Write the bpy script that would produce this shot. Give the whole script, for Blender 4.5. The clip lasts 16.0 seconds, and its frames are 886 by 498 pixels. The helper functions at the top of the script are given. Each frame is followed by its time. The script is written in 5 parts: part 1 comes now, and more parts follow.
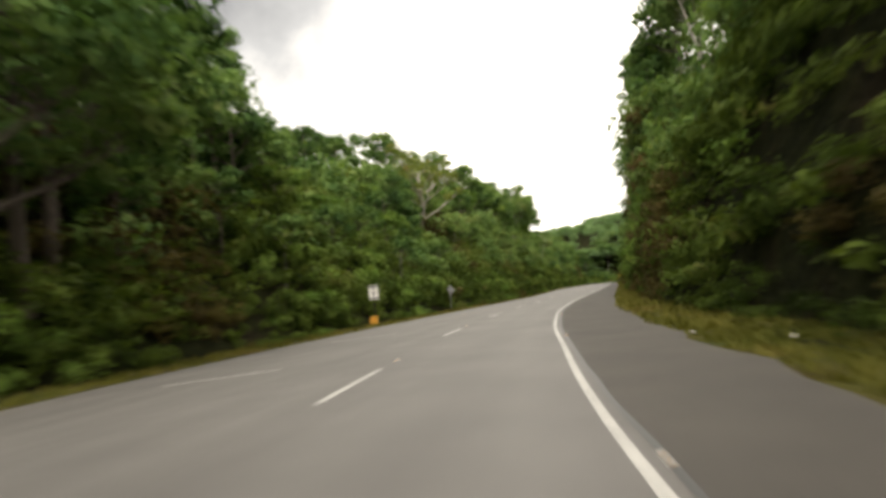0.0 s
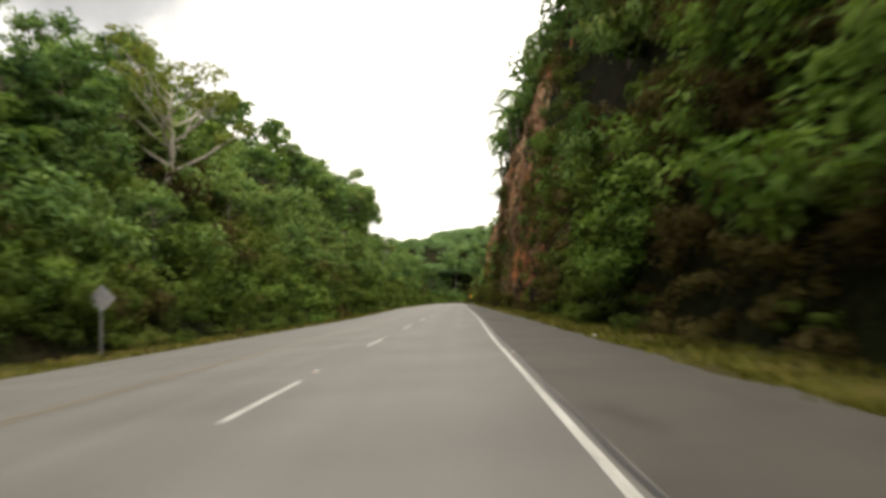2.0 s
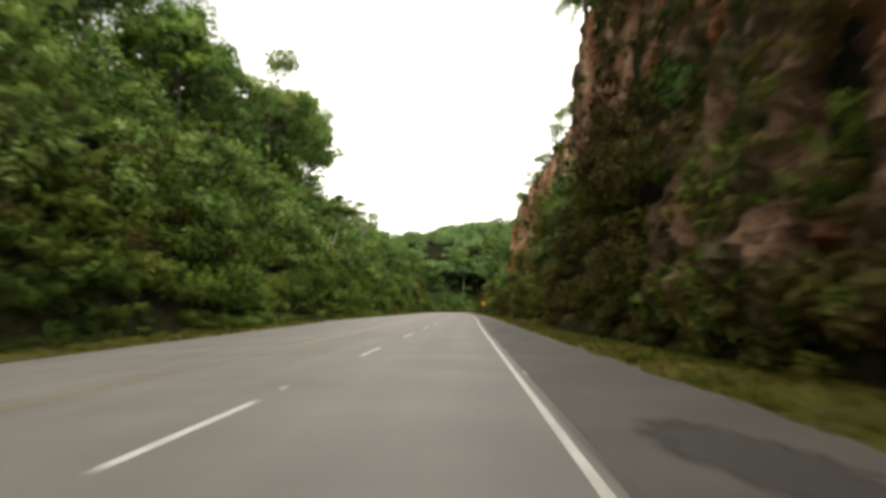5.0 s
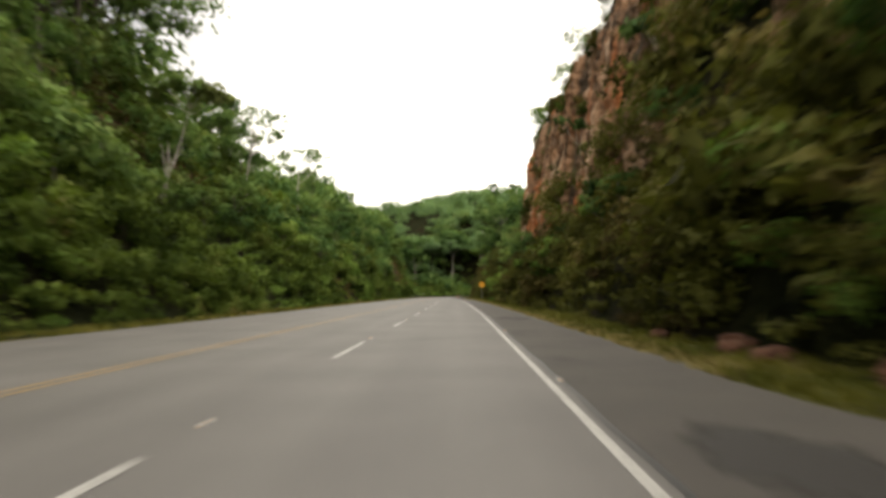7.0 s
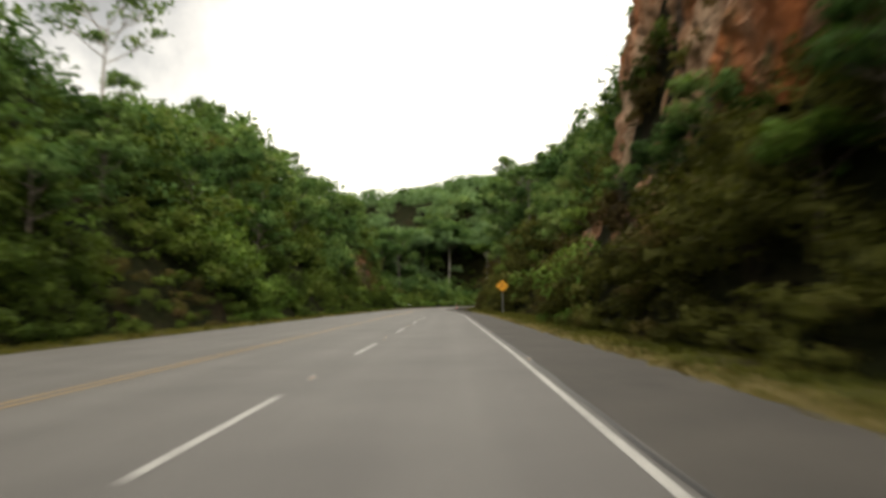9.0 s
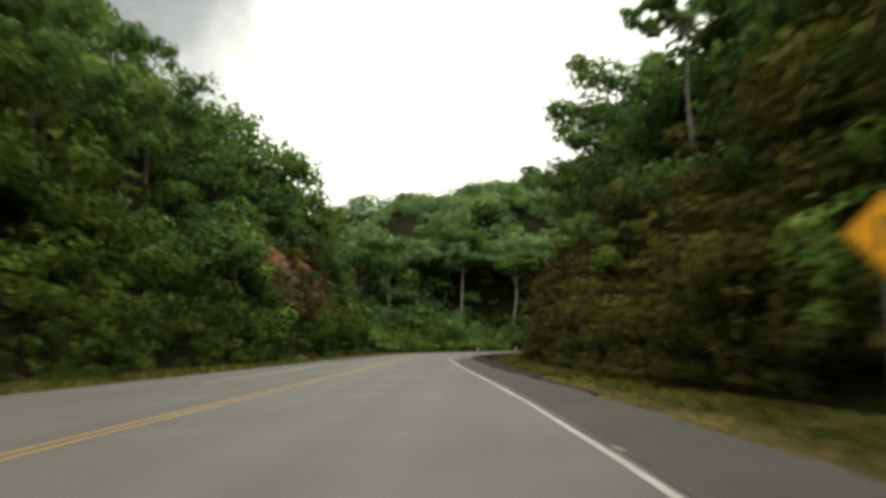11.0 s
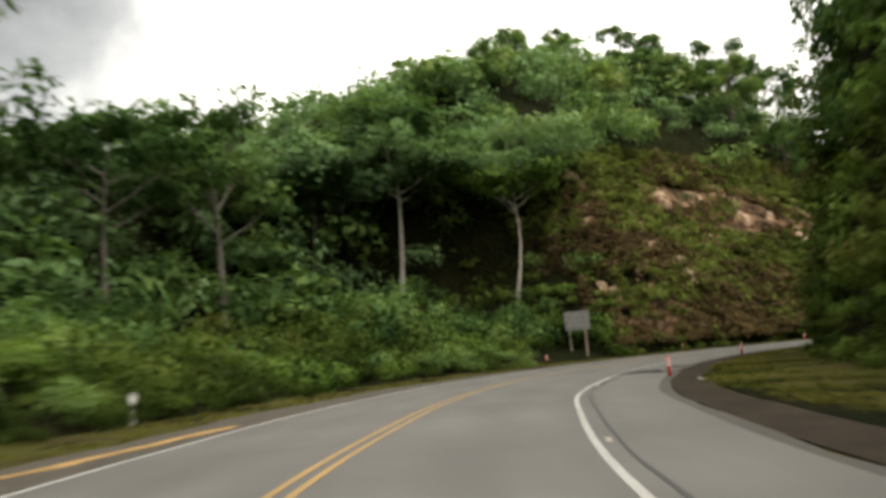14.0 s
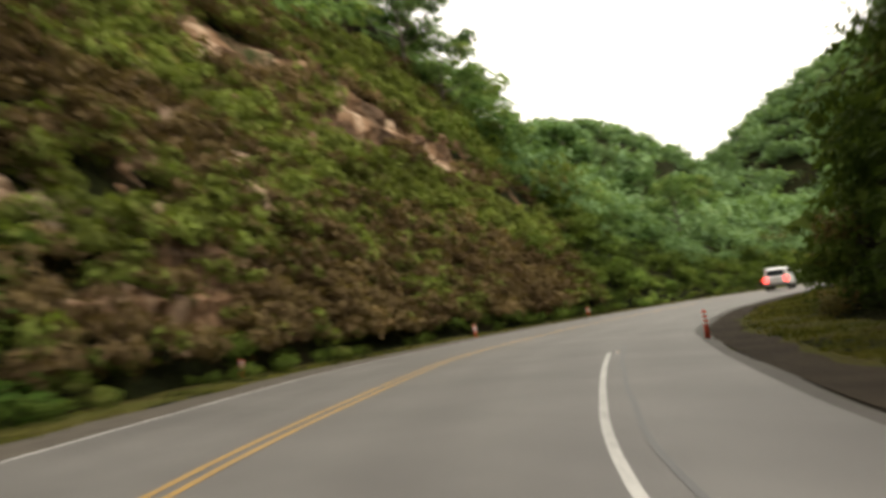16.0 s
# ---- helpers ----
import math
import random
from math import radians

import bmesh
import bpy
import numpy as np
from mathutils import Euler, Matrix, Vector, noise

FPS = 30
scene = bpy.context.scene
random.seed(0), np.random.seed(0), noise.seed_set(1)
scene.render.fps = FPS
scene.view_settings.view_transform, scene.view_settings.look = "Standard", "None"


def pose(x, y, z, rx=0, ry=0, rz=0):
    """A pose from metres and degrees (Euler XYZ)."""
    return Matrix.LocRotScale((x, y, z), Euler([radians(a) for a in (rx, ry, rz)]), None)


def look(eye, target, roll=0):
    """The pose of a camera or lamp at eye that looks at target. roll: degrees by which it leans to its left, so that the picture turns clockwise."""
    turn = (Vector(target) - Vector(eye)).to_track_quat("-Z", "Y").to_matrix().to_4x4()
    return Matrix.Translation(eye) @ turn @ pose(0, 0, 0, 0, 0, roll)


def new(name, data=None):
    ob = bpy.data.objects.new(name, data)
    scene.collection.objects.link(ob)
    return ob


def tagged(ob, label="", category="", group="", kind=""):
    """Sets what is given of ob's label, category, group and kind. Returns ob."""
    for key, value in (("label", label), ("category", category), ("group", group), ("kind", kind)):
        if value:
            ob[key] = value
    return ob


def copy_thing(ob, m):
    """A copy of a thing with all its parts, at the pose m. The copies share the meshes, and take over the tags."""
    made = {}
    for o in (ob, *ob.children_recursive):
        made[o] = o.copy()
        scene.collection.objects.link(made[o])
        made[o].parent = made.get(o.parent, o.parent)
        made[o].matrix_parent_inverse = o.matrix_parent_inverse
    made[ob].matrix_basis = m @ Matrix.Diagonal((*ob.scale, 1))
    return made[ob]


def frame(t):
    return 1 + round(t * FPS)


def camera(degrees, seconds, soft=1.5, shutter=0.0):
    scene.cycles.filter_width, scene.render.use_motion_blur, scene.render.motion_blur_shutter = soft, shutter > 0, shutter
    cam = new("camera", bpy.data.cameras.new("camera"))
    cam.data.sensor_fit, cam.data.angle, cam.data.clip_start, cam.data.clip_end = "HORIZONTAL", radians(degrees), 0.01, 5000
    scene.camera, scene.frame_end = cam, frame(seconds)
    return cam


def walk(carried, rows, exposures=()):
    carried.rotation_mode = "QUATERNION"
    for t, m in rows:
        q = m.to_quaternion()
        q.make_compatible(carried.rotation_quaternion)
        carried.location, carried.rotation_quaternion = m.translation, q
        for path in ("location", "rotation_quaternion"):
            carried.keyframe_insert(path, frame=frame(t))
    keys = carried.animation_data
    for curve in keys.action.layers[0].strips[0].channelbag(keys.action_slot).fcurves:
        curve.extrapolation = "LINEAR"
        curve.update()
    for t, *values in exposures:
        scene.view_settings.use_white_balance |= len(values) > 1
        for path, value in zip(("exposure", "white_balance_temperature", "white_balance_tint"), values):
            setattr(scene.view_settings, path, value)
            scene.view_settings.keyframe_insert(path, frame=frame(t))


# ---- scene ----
# Mountain road through a wooded cutting, overcast day. Metres; the straight runs along +y, then bends right.
from itertools import product

# ---------------------------------------------------------------- camera
cam = camera(60.0, 16.0, soft=3.5, shutter=0.5)
# seconds, x, y, z, and the turns of pose()
ROWS = [
    (0.0, 0.00, 0.00, 1.08, 93.50, 5.33, 11.92),
    (0.5, -1.67, 13.15, 1.08, 93.52, 4.95, 8.36),
    (1.0, -2.60, 24.88, 1.08, 94.27, 3.62, 4.92),
    (1.5, -2.90, 36.84, 1.08, 93.02, 2.62, 2.86),
    (2.0, -2.90, 49.24, 1.08, 93.88, 1.95, 0.11),
    (2.5, -2.76, 60.91, 1.08, 94.45, 0.04, 0.86),
    (3.0, -2.45, 73.28, 1.08, 93.45, -0.42, 0.36),
    (3.5, -2.17, 85.09, 1.08, 93.02, -0.86, 0.11),
    (4.0, -1.80, 98.35, 1.08, 94.46, -1.26, 0.50),
    (6.5, -0.58, 163.60, 1.08, 94.30, 0.81, 0.69),
    (7.0, -0.38, 177.26, 1.08, 93.28, 0.52, -0.01),
    (7.5, -0.13, 191.61, 1.08, 93.83, -0.02, 0.05),
    (8.0, 0.18, 205.32, 1.08, 95.44, 0.86, -0.13),
    (8.5, 0.42, 219.40, 1.08, 93.68, 1.02, -0.13),
    (10.8, 0.84, 283.00, 1.08, 96.85, 0.12, 0.05),
    (11.0, 0.74, 288.40, 1.08, 97.04, -0.07, 0.51),
    (11.5, 0.41, 300.68, 1.08, 96.18, 0.33, 2.13),
    (12.0, -0.13, 313.34, 1.08, 97.28, 0.41, 1.71),
    (12.5, -0.54, 325.39, 1.08, 96.24, 0.07, 2.24),
    (13.0, -0.69, 337.57, 1.08, 97.42, 0.68, -0.13),
    (13.5, -0.44, 349.10, 1.08, 97.36, 1.64, -1.86),
    (14.0, 0.31, 360.52, 1.08, 97.89, 4.43, -4.95),
    (14.5, 2.05, 371.04, 1.08, 98.00, 5.45, -10.96),
    (15.0, 5.29, 381.34, 1.08, 96.24, 6.40, -19.81),
    (15.5, 9.66, 390.36, 1.08, 96.30, 7.18, -28.35),
    (16.0, 15.27, 398.12, 1.08, 95.03, 6.86, -37.87),
]
walk(cam, [(t, pose(x, y, z, rx, ry, rz)) for t, x, y, z, rx, ry, rz in ROWS],
     exposures=((0.0, 0.72, 6750, 12), (4.0, 0.72, 6700, 11), (8.0, 0.45, 6750, 12), (11.0, 0.28, 6500, 6), (11.6, 0.38, 6500, 6), (12.5, 0.72, 6500, 10),
                (13.5, 0.53, 6500, 10), (14.3, 0.66, 6500, 9), (15.0, 1.02, 6600, 10), (15.5, 0.96, 6700, 10), (16.0, 0.76, 6750, 12)))

# ---------------------------------------------------------------- sky and sun
world = bpy.data.worlds.new("overcast_sky")
scene.world = world
world.use_nodes = True
wt = world.node_tree
wt.nodes.clear()


def wnode(kind, **kw):
    n = wt.nodes.new(kind)
    for k, v in kw.items():
        n.inputs[k].default_value = v
    return n


w_out = wnode("ShaderNodeOutputWorld")
w_bg = wnode("ShaderNodeBackground", Strength=1.0)
w_sky = wt.nodes.new("ShaderNodeTexSky")
w_sky.sky_type, w_sky.sun_disc = "NISHITA", False
w_sky.sun_elevation, w_sky.sun_rotation = radians(54), radians(176)
w_gain = wt.nodes.new("ShaderNodeVectorMath")
w_gain.operation = "SCALE"
w_gain.inputs["Scale"].default_value = 0.09
w_tc = wt.nodes.new("ShaderNodeTexCoord")
w_noise = wnode("ShaderNodeTexNoise", Scale=2.6, Detail=7.0, Roughness=0.55)
w_lean = wt.nodes.new("ShaderNodeVectorMath")
w_lean.operation = "DOT_PRODUCT"
w_lean.inputs[1].default_value = (-0.95, 0.0, 0.3)   # unseen dark cloud bank to the left, added to dim the right cliff
w_near = wt.nodes.new("ShaderNodeVectorMath")
w_near.operation = "DISTANCE"
w_near.inputs[1].default_value = (-0.41, 0.79, 0.45)   # a lone dark cloud over the start of the road
w_patch = wt.nodes.new("ShaderNodeMath")
w_patch.operation = "MULTIPLY_ADD"
w_patch.inputs[1].default_value, w_patch.inputs[2].default_value = -1.7, 0.985
w_most = wt.nodes.new("ShaderNodeMath")
w_most.operation = "MAXIMUM"
w_sum = wt.nodes.new("ShaderNodeMath")
w_sum.operation = "MULTIPLY_ADD"
w_sum.inputs[1].default_value = 0.95
w_half = wt.nodes.new("ShaderNodeMath")
w_half.operation = "MULTIPLY"
w_half.inputs[1].default_value = 0.5
w_ramp = wt.nodes.new("ShaderNodeValToRGB")
for k_, (p_, c_) in enumerate(((0.51, (1.5, 1.44, 1.27)), (0.565, (0.95, 0.92, 0.84)), (0.615, (0.5, 0.5, 0.48)), (0.69, (0.26, 0.26, 0.252)))):
    stop = w_ramp.color_ramp.elements[k_] if k_ < 2 else w_ramp.color_ramp.elements.new(p_)
    stop.position, stop.color = p_, (*c_, 1)
w_mix = wt.nodes.new("ShaderNodeMix")
w_mix.data_type = "RGBA"
w_mix.inputs["Factor"].default_value = 0.92
for a, b in ((w_sky.outputs[0], w_gain.inputs[0]), (w_tc.outputs["Generated"], w_noise.inputs["Vector"]),
             (w_tc.outputs["Generated"], w_lean.inputs[0]), (w_noise.outputs["Fac"], w_sum.inputs[0]),
             (w_tc.outputs["Generated"], w_near.inputs[0]), (w_near.outputs["Value"], w_patch.inputs[0]),
             (w_lean.outputs["Value"], w_most.inputs[0]), (w_patch.outputs[0], w_most.inputs[1]), (w_most.outputs[0], w_sum.inputs[2]), (w_sum.outputs[0], w_half.inputs[0]), (w_half.outputs[0], w_ramp.inputs["Fac"]),
             (w_gain.outputs[0], w_mix.inputs[6]), (w_ramp.outputs["Color"], w_mix.inputs[7]),
             (w_mix.outputs[2], w_bg.inputs["Color"]), (w_bg.outputs[0], w_out.inputs["Surface"])):
    wt.links.new(a, b)

sun_data = bpy.data.lights.new("sun", "SUN")
sun_data.energy, sun_data.angle, sun_data.color = 1.3, radians(28), (1.0, 0.96, 0.9)
sun = new("sun", sun_data)
sun.matrix_world = look((4, -60, 183), (0, 0, 100))

# ---------------------------------------------------------------- materials


def material(name):
    m = bpy.data.materials.new(name)
    m.use_nodes = True
    t = m.node_tree
    b = t.nodes["Principled BSDF"]
    return m, t, b


def add(t, kind, **kw):
    n = t.nodes.new(kind)
    for k, v in kw.items():
        n.inputs[k].default_value = v
    return n


def coords(t, scale=(1, 1, 1)):
    g = t.nodes.new("ShaderNodeNewGeometry")
    m = add(t, "ShaderNodeMapping", Scale=scale)
    t.links.new(g.outputs["Position"], m.inputs["Vector"])
    return m.outputs[0]


def ramp(t, src, stops):
    r = t.nodes.new("ShaderNodeValToRGB")
    e = r.color_ramp.elements
    while len(e) < len(stops):
        e.new(0.5)
    for k, (p, c) in zip(e, stops):
        k.position, k.color = p, (*c, 1)
    t.links.new(src, r.inputs["Fac"])
    return r.outputs["Color"]


def noise_at(t, vec, scale, detail=4.0, rough=0.55):
    n = add(t, "ShaderNodeTexNoise", Scale=scale, Detail=detail, Roughness=rough)
    t.links.new(vec, n.inputs["Vector"])
    return n.outputs["Fac"]


def mixed(t, a, b, fac, how="MIX"):
    m = t.nodes.new("ShaderNodeMix")
    m.data_type, m.blend_type = "RGBA", how
    for k, v in ((0, fac), (6, a), (7, b)):
        if isinstance(v, (int, float)):
            m.inputs[k].default_value = v
        elif isinstance(v, tuple):
            m.inputs[k].default_value = (*v, 1)
        else:
            t.links.new(v, m.inputs[k])
    return m.outputs[2]


def bumped(t, b, height, strength, distance):
    n = add(t, "ShaderNodeBump", Strength=strength, Distance=distance)
    t.links.new(height, n.inputs["Height"])
    t.links.new(n.outputs[0], b.inputs["Normal"])


def plain(name, colour, rough=0.6, metal=0.0, vary=0.15, scale=6.0):
    m, t, b = material(name)
    v = coords(t)
    n = noise_at(t, v, scale)
    dark = tuple(c * (1 - vary) for c in colour)
    light = tuple(min(1, c * (1 + vary)) for c in colour)
    t.links.new(ramp(t, n, [(0.3, dark), (0.7, light)]), b.inputs["Base Color"])
    b.inputs["Roughness"].default_value, b.inputs["Metallic"].default_value = rough, metal
    return m


def asphalt():
    m, t, b = material("weathered_asphalt")
    v = coords(t)
    streak = coords(t, (1.2, 0.035, 1))
    grain = noise_at(t, v, 55.0, 2.0)
    blotch = noise_at(t, v, 0.35, 4.0)
    lanes = noise_at(t, streak, 1.0, 3.0)
    c = ramp(t, blotch, [(0.3, (0.094, 0.089, 0.082)), (0.7, (0.134, 0.127, 0.118))])
    c = mixed(t, c, ramp(t, lanes, [(0.35, (0.78, 0.77, 0.76)), (0.65, (1.1, 1.1, 1.1))]), 0.4, "MULTIPLY")
    c = mixed(t, c, ramp(t, grain, [(0.3, (0.75, 0.75, 0.75)), (0.7, (1.2, 1.2, 1.2))]), 0.6, "MULTIPLY")
    wear = t.nodes.new("ShaderNodeAttribute")
    wear.attribute_name = "tyre_wear"
    c = mixed(t, c, ramp(t, wear.outputs["Fac"], [(0.0, (0.94, 0.935, 0.93)), (1.0, (1.07, 1.07, 1.065))]), 1.0, "MULTIPLY")
    t.links.new(c, b.inputs["Base Color"])
    b.inputs["Roughness"].default_value = 0.64
    bumped(t, b, grain, 0.35, 0.01)
    return m


def shoulder_mat():
    m, t, b = material("shoulder_asphalt")
    v = coords(t)
    grain = noise_at(t, v, 50.0, 2.0)
    blotch = noise_at(t, v, 0.5, 5.0, 0.6)
    stain = noise_at(t, coords(t, (0.9, 0.3, 1)), 0.55, 2.0)
    c = ramp(t, blotch, [(0.3, (0.042, 0.037, 0.031)), (0.7, (0.068, 0.06, 0.05))])
    c = mixed(t, c, ramp(t, stain, [(0.62, (1, 1, 1)), (0.7, (0.55, 0.54, 0.53))]), 0.9, "MULTIPLY")
    c = mixed(t, c, ramp(t, grain, [(0.3, (0.7, 0.7, 0.7)), (0.7, (1.25, 1.25, 1.25))]), 0.6, "MULTIPLY")
    t.links.new(c, b.inputs["Base Color"])
    b.inputs["Roughness"].default_value = 0.8
    bumped(t, b, grain, 0.4, 0.012)
    return m


def spill():
    """An oil stain that has soaked in and thins out towards its rim."""
    m, t, b = material("oil_stained_asphalt")
    gen = t.nodes.new("ShaderNodeTexCoord")
    mid = t.nodes.new("ShaderNodeMapping")
    mid.inputs["Location"].default_value, mid.inputs["Scale"].default_value = (-1, -1, 0), (2, 2, 0)
    t.links.new(gen.outputs["Generated"], mid.inputs["Vector"])
    fall = t.nodes.new("ShaderNodeTexGradient")
    fall.gradient_type = "SPHERICAL"
    t.links.new(mid.outputs[0], fall.inputs["Vector"])
    n = noise_at(t, coords(t), 2.6, 5.0, 0.65)
    both = t.nodes.new("ShaderNodeMath")
    both.operation = "MULTIPLY_ADD"
    both.inputs[1].default_value = 1.3
    t.links.new(n, both.inputs[0])
    t.links.new(fall.outputs["Fac"], both.inputs[2])
    share = ramp(t, both.outputs[0], [(0.8, (0, 0, 0)), (1.35, (0.9, 0.9, 0.9))])
    b.inputs["Base Color"].default_value = (0.026, 0.023, 0.02, 1)
    b.inputs["Roughness"].default_value = 0.75
    clear = t.nodes.new("ShaderNodeBsdfTransparent")
    mx = t.nodes.new("ShaderNodeMixShader")
    t.links.new(share, mx.inputs[0])
    t.links.new(clear.outputs[0], mx.inputs[1])
    t.links.new(b.outputs[0], mx.inputs[2])
    t.links.new(mx.outputs[0], t.nodes["Material Output"].inputs["Surface"])
    return m


def paint(name, colour):
    m, t, b = material(name)
    v = coords(t)
    wear = noise_at(t, v, 9.0, 5.0, 0.7)
    big = noise_at(t, v, 0.4, 2.0)
    c = ramp(t, wear, [(0.36, (0.2, 0.19, 0.18)), (0.5, colour)])
    c = mixed(t, c, ramp(t, big, [(0.3, (0.72, 0.72, 0.72)), (0.7, (1, 1, 1))]), 1.0, "MULTIPLY")
    t.links.new(c, b.inputs["Base Color"])
    b.inputs["Roughness"].default_value = 0.6
    return m


def grass_soil():
    m, t, b = material("grass_and_soil")
    v = coords(t)
    big = noise_at(t, v, 0.45, 4.0)
    fine = noise_at(t, v, 9.0, 4.0, 0.7)
    c = ramp(t, big, [(0.3, (0.045, 0.033, 0.016)), (0.48, (0.062, 0.058, 0.014)), (0.7, (0.04, 0.048, 0.01))])
    c = mixed(t, c, ramp(t, fine, [(0.3, (0.6, 0.6, 0.55)), (0.7, (1.3, 1.3, 1.2))]), 0.8, "MULTIPLY")
    t.links.new(c, b.inputs["Base Color"])
    b.inputs["Roughness"].default_value = 1.0
    b.inputs["Specular IOR Level"].default_value = 0.08
    bumped(t, b, fine, 0.8, 0.05)
    return m


def soil():
    m, t, b = material("dark_dirt")
    v = coords(t)
    n, f = noise_at(t, v, 0.9, 4.0), noise_at(t, v, 14.0, 4.0, 0.7)
    c = ramp(t, n, [(0.3, (0.026, 0.021, 0.016)), (0.7, (0.052, 0.042, 0.031))])
    c = mixed(t, c, ramp(t, f, [(0.3, (0.5, 0.5, 0.5)), (0.7, (1.4, 1.35, 1.3))]), 0.8, "MULTIPLY")
    t.links.new(c, b.inputs["Base Color"])
    b.inputs["Roughness"].default_value = 1.0
    b.inputs["Specular IOR Level"].default_value = 0.1
    bumped(t, b, f, 0.8, 0.04)
    return m


def hillside():
    m, t, b = material("shade_dark_litter")
    v = coords(t)
    big = noise_at(t, v, 0.3, 4.0)
    fine = noise_at(t, v, 3.5, 5.0, 0.7)
    # soil toned below real humus, so shade between the shrubs is in its colour
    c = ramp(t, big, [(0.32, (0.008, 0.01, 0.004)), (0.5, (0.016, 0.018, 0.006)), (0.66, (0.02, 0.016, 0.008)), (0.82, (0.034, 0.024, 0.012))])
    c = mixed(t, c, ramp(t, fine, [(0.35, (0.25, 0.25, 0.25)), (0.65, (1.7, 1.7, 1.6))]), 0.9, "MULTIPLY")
    t.links.new(c, b.inputs["Base Color"])
    b.inputs["Roughness"].default_value = 1.0
    b.inputs["Specular IOR Level"].default_value = 0.05
    bumped(t, b, fine, 1.0, 0.3)
    return m


def rock(name, tones, moss, patch=None):
    m, t, b = material(name)
    v = coords(t)
    drip = coords(t, (1.0, 1.0, 0.16))
    a = noise_at(t, drip, 0.42, 5.0, 0.6)
    f = noise_at(t, v, 2.6, 6.0, 0.7)
    g = noise_at(t, coords(t, (1, 1, 0.5)), 0.33, 5.0, 0.65)
    c = ramp(t, a, [(0.28, tones[0]), (0.42, tones[1]), (0.52, tones[2]), (0.66, tones[3])])
    if patch:
        spot = noise_at(t, coords(t, (1, 1, 0.6)), 0.2, 3.0, 0.6)
        c = mixed(t, c, patch, ramp(t, spot, [(0.55, (0, 0, 0)), (0.64, (0.85, 0.85, 0.85))]))
    c = mixed(t, c, ramp(t, f, [(0.3, (0.45, 0.43, 0.42)), (0.7, (1.35, 1.33, 1.3))]), 0.85, "MULTIPLY")
    grown = ramp(t, g, [(moss, (1, 1, 1)), (moss + 0.1, (0, 0, 0))])
    c = mixed(t, c, (0.045, 0.055, 0.016), grown)
    t.links.new(c, b.inputs["Base Color"])
    b.inputs["Roughness"].default_value = 0.9
    b.inputs["Specular IOR Level"].default_value = 0.15
    bumped(t, b, f, 1.0, 0.25)
    return m


def leaves(name, dark, mid, light, dry=(0.12, 0.09, 0.03), patch=0.12):
    m, t, b = material(name)
    g = t.nodes.new("ShaderNodeNewGeometry")
    o = t.nodes.new("ShaderNodeObjectInfo")
    v = coords(t)
    patchy = noise_at(t, v, patch, 3.0)
    add2 = t.nodes.new("ShaderNodeMath")
    add2.operation = "MULTIPLY_ADD"
    add2.inputs[1].default_value = 0.13
    t.links.new(g.outputs["Random Per Island"], add2.inputs[0])
    sc = t.nodes.new("ShaderNodeMath")
    sc.operation = "MULTIPLY_ADD"
    sc.inputs[1].default_value = 0.9
    sc.inputs[2].default_value = -0.17
    t.links.new(patchy, sc.inputs[0])
    ob = t.nodes.new("ShaderNodeMath")
    ob.operation = "MULTIPLY_ADD"
    ob.inputs[1].default_value = 0.22
    t.links.new(o.outputs["Random"], ob.inputs[0])
    t.links.new(sc.outputs[0], ob.inputs[2])
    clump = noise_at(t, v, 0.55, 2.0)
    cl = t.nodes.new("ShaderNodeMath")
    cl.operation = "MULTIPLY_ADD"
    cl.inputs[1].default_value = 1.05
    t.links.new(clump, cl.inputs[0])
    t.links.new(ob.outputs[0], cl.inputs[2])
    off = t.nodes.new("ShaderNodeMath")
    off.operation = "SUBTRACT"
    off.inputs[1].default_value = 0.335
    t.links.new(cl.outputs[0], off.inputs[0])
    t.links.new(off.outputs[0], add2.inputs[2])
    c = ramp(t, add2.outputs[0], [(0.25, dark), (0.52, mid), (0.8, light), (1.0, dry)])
    t.links.new(c, b.inputs["Base Color"])
    b.inputs["Roughness"].default_value = 0.7
    b.inputs["Specular IOR Level"].default_value = 0.03
    tr = t.nodes.new("ShaderNodeBsdfTranslucent")
    t.links.new(mixed(t, c, (1.25, 1.3, 0.7), 1.0, "MULTIPLY"), tr.inputs["Color"])
    mx = t.nodes.new("ShaderNodeMixShader")
    mx.inputs[0].default_value = 0.3
    out = t.nodes["Material Output"]
    t.links.new(b.outputs[0], mx.inputs[1])
    t.links.new(tr.outputs[0], mx.inputs[2])
    t.links.new(mx.outputs[0], out.inputs["Surface"])
    return m


def bark(name, dark, light):
    m, t, b = material(name)
    n = noise_at(t, coords(t, (1, 1, 0.3)), 5.0, 5.0, 0.7)
    t.links.new(ramp(t, n, [(0.3, dark), (0.65, light)]), b.inputs["Base Color"])
    b.inputs["Roughness"].default_value = 0.85
    bumped(t, b, n, 0.6, 0.04)
    return m


M_ROAD, M_SHOULDER = asphalt(), shoulder_mat()
M_WHITE, M_YELLOW = paint("worn_white_paint", (0.5, 0.49, 0.46)), paint("worn_yellow_paint", (0.46, 0.27, 0.06))
M_FADED = paint("faded_yellow_paint", (0.2, 0.155, 0.09))
M_WORN = paint("patchy_yellow_paint", (0.32, 0.21, 0.08))
M_STAIN = spill()
M_TAR = plain("tar_seal", (0.03, 0.03, 0.03), 0.5)
M_GRASS, M_HILL, M_SOIL = grass_soil(), hillside(), soil()
M_SAND = plain("yellow_sand", (0.36, 0.22, 0.075), 0.95, 0.0, 0.4, 1.6)
M_GRIT = plain("gravel_and_dirt", (0.062, 0.051, 0.037), 0.95, 0.0, 0.35, 2.2)
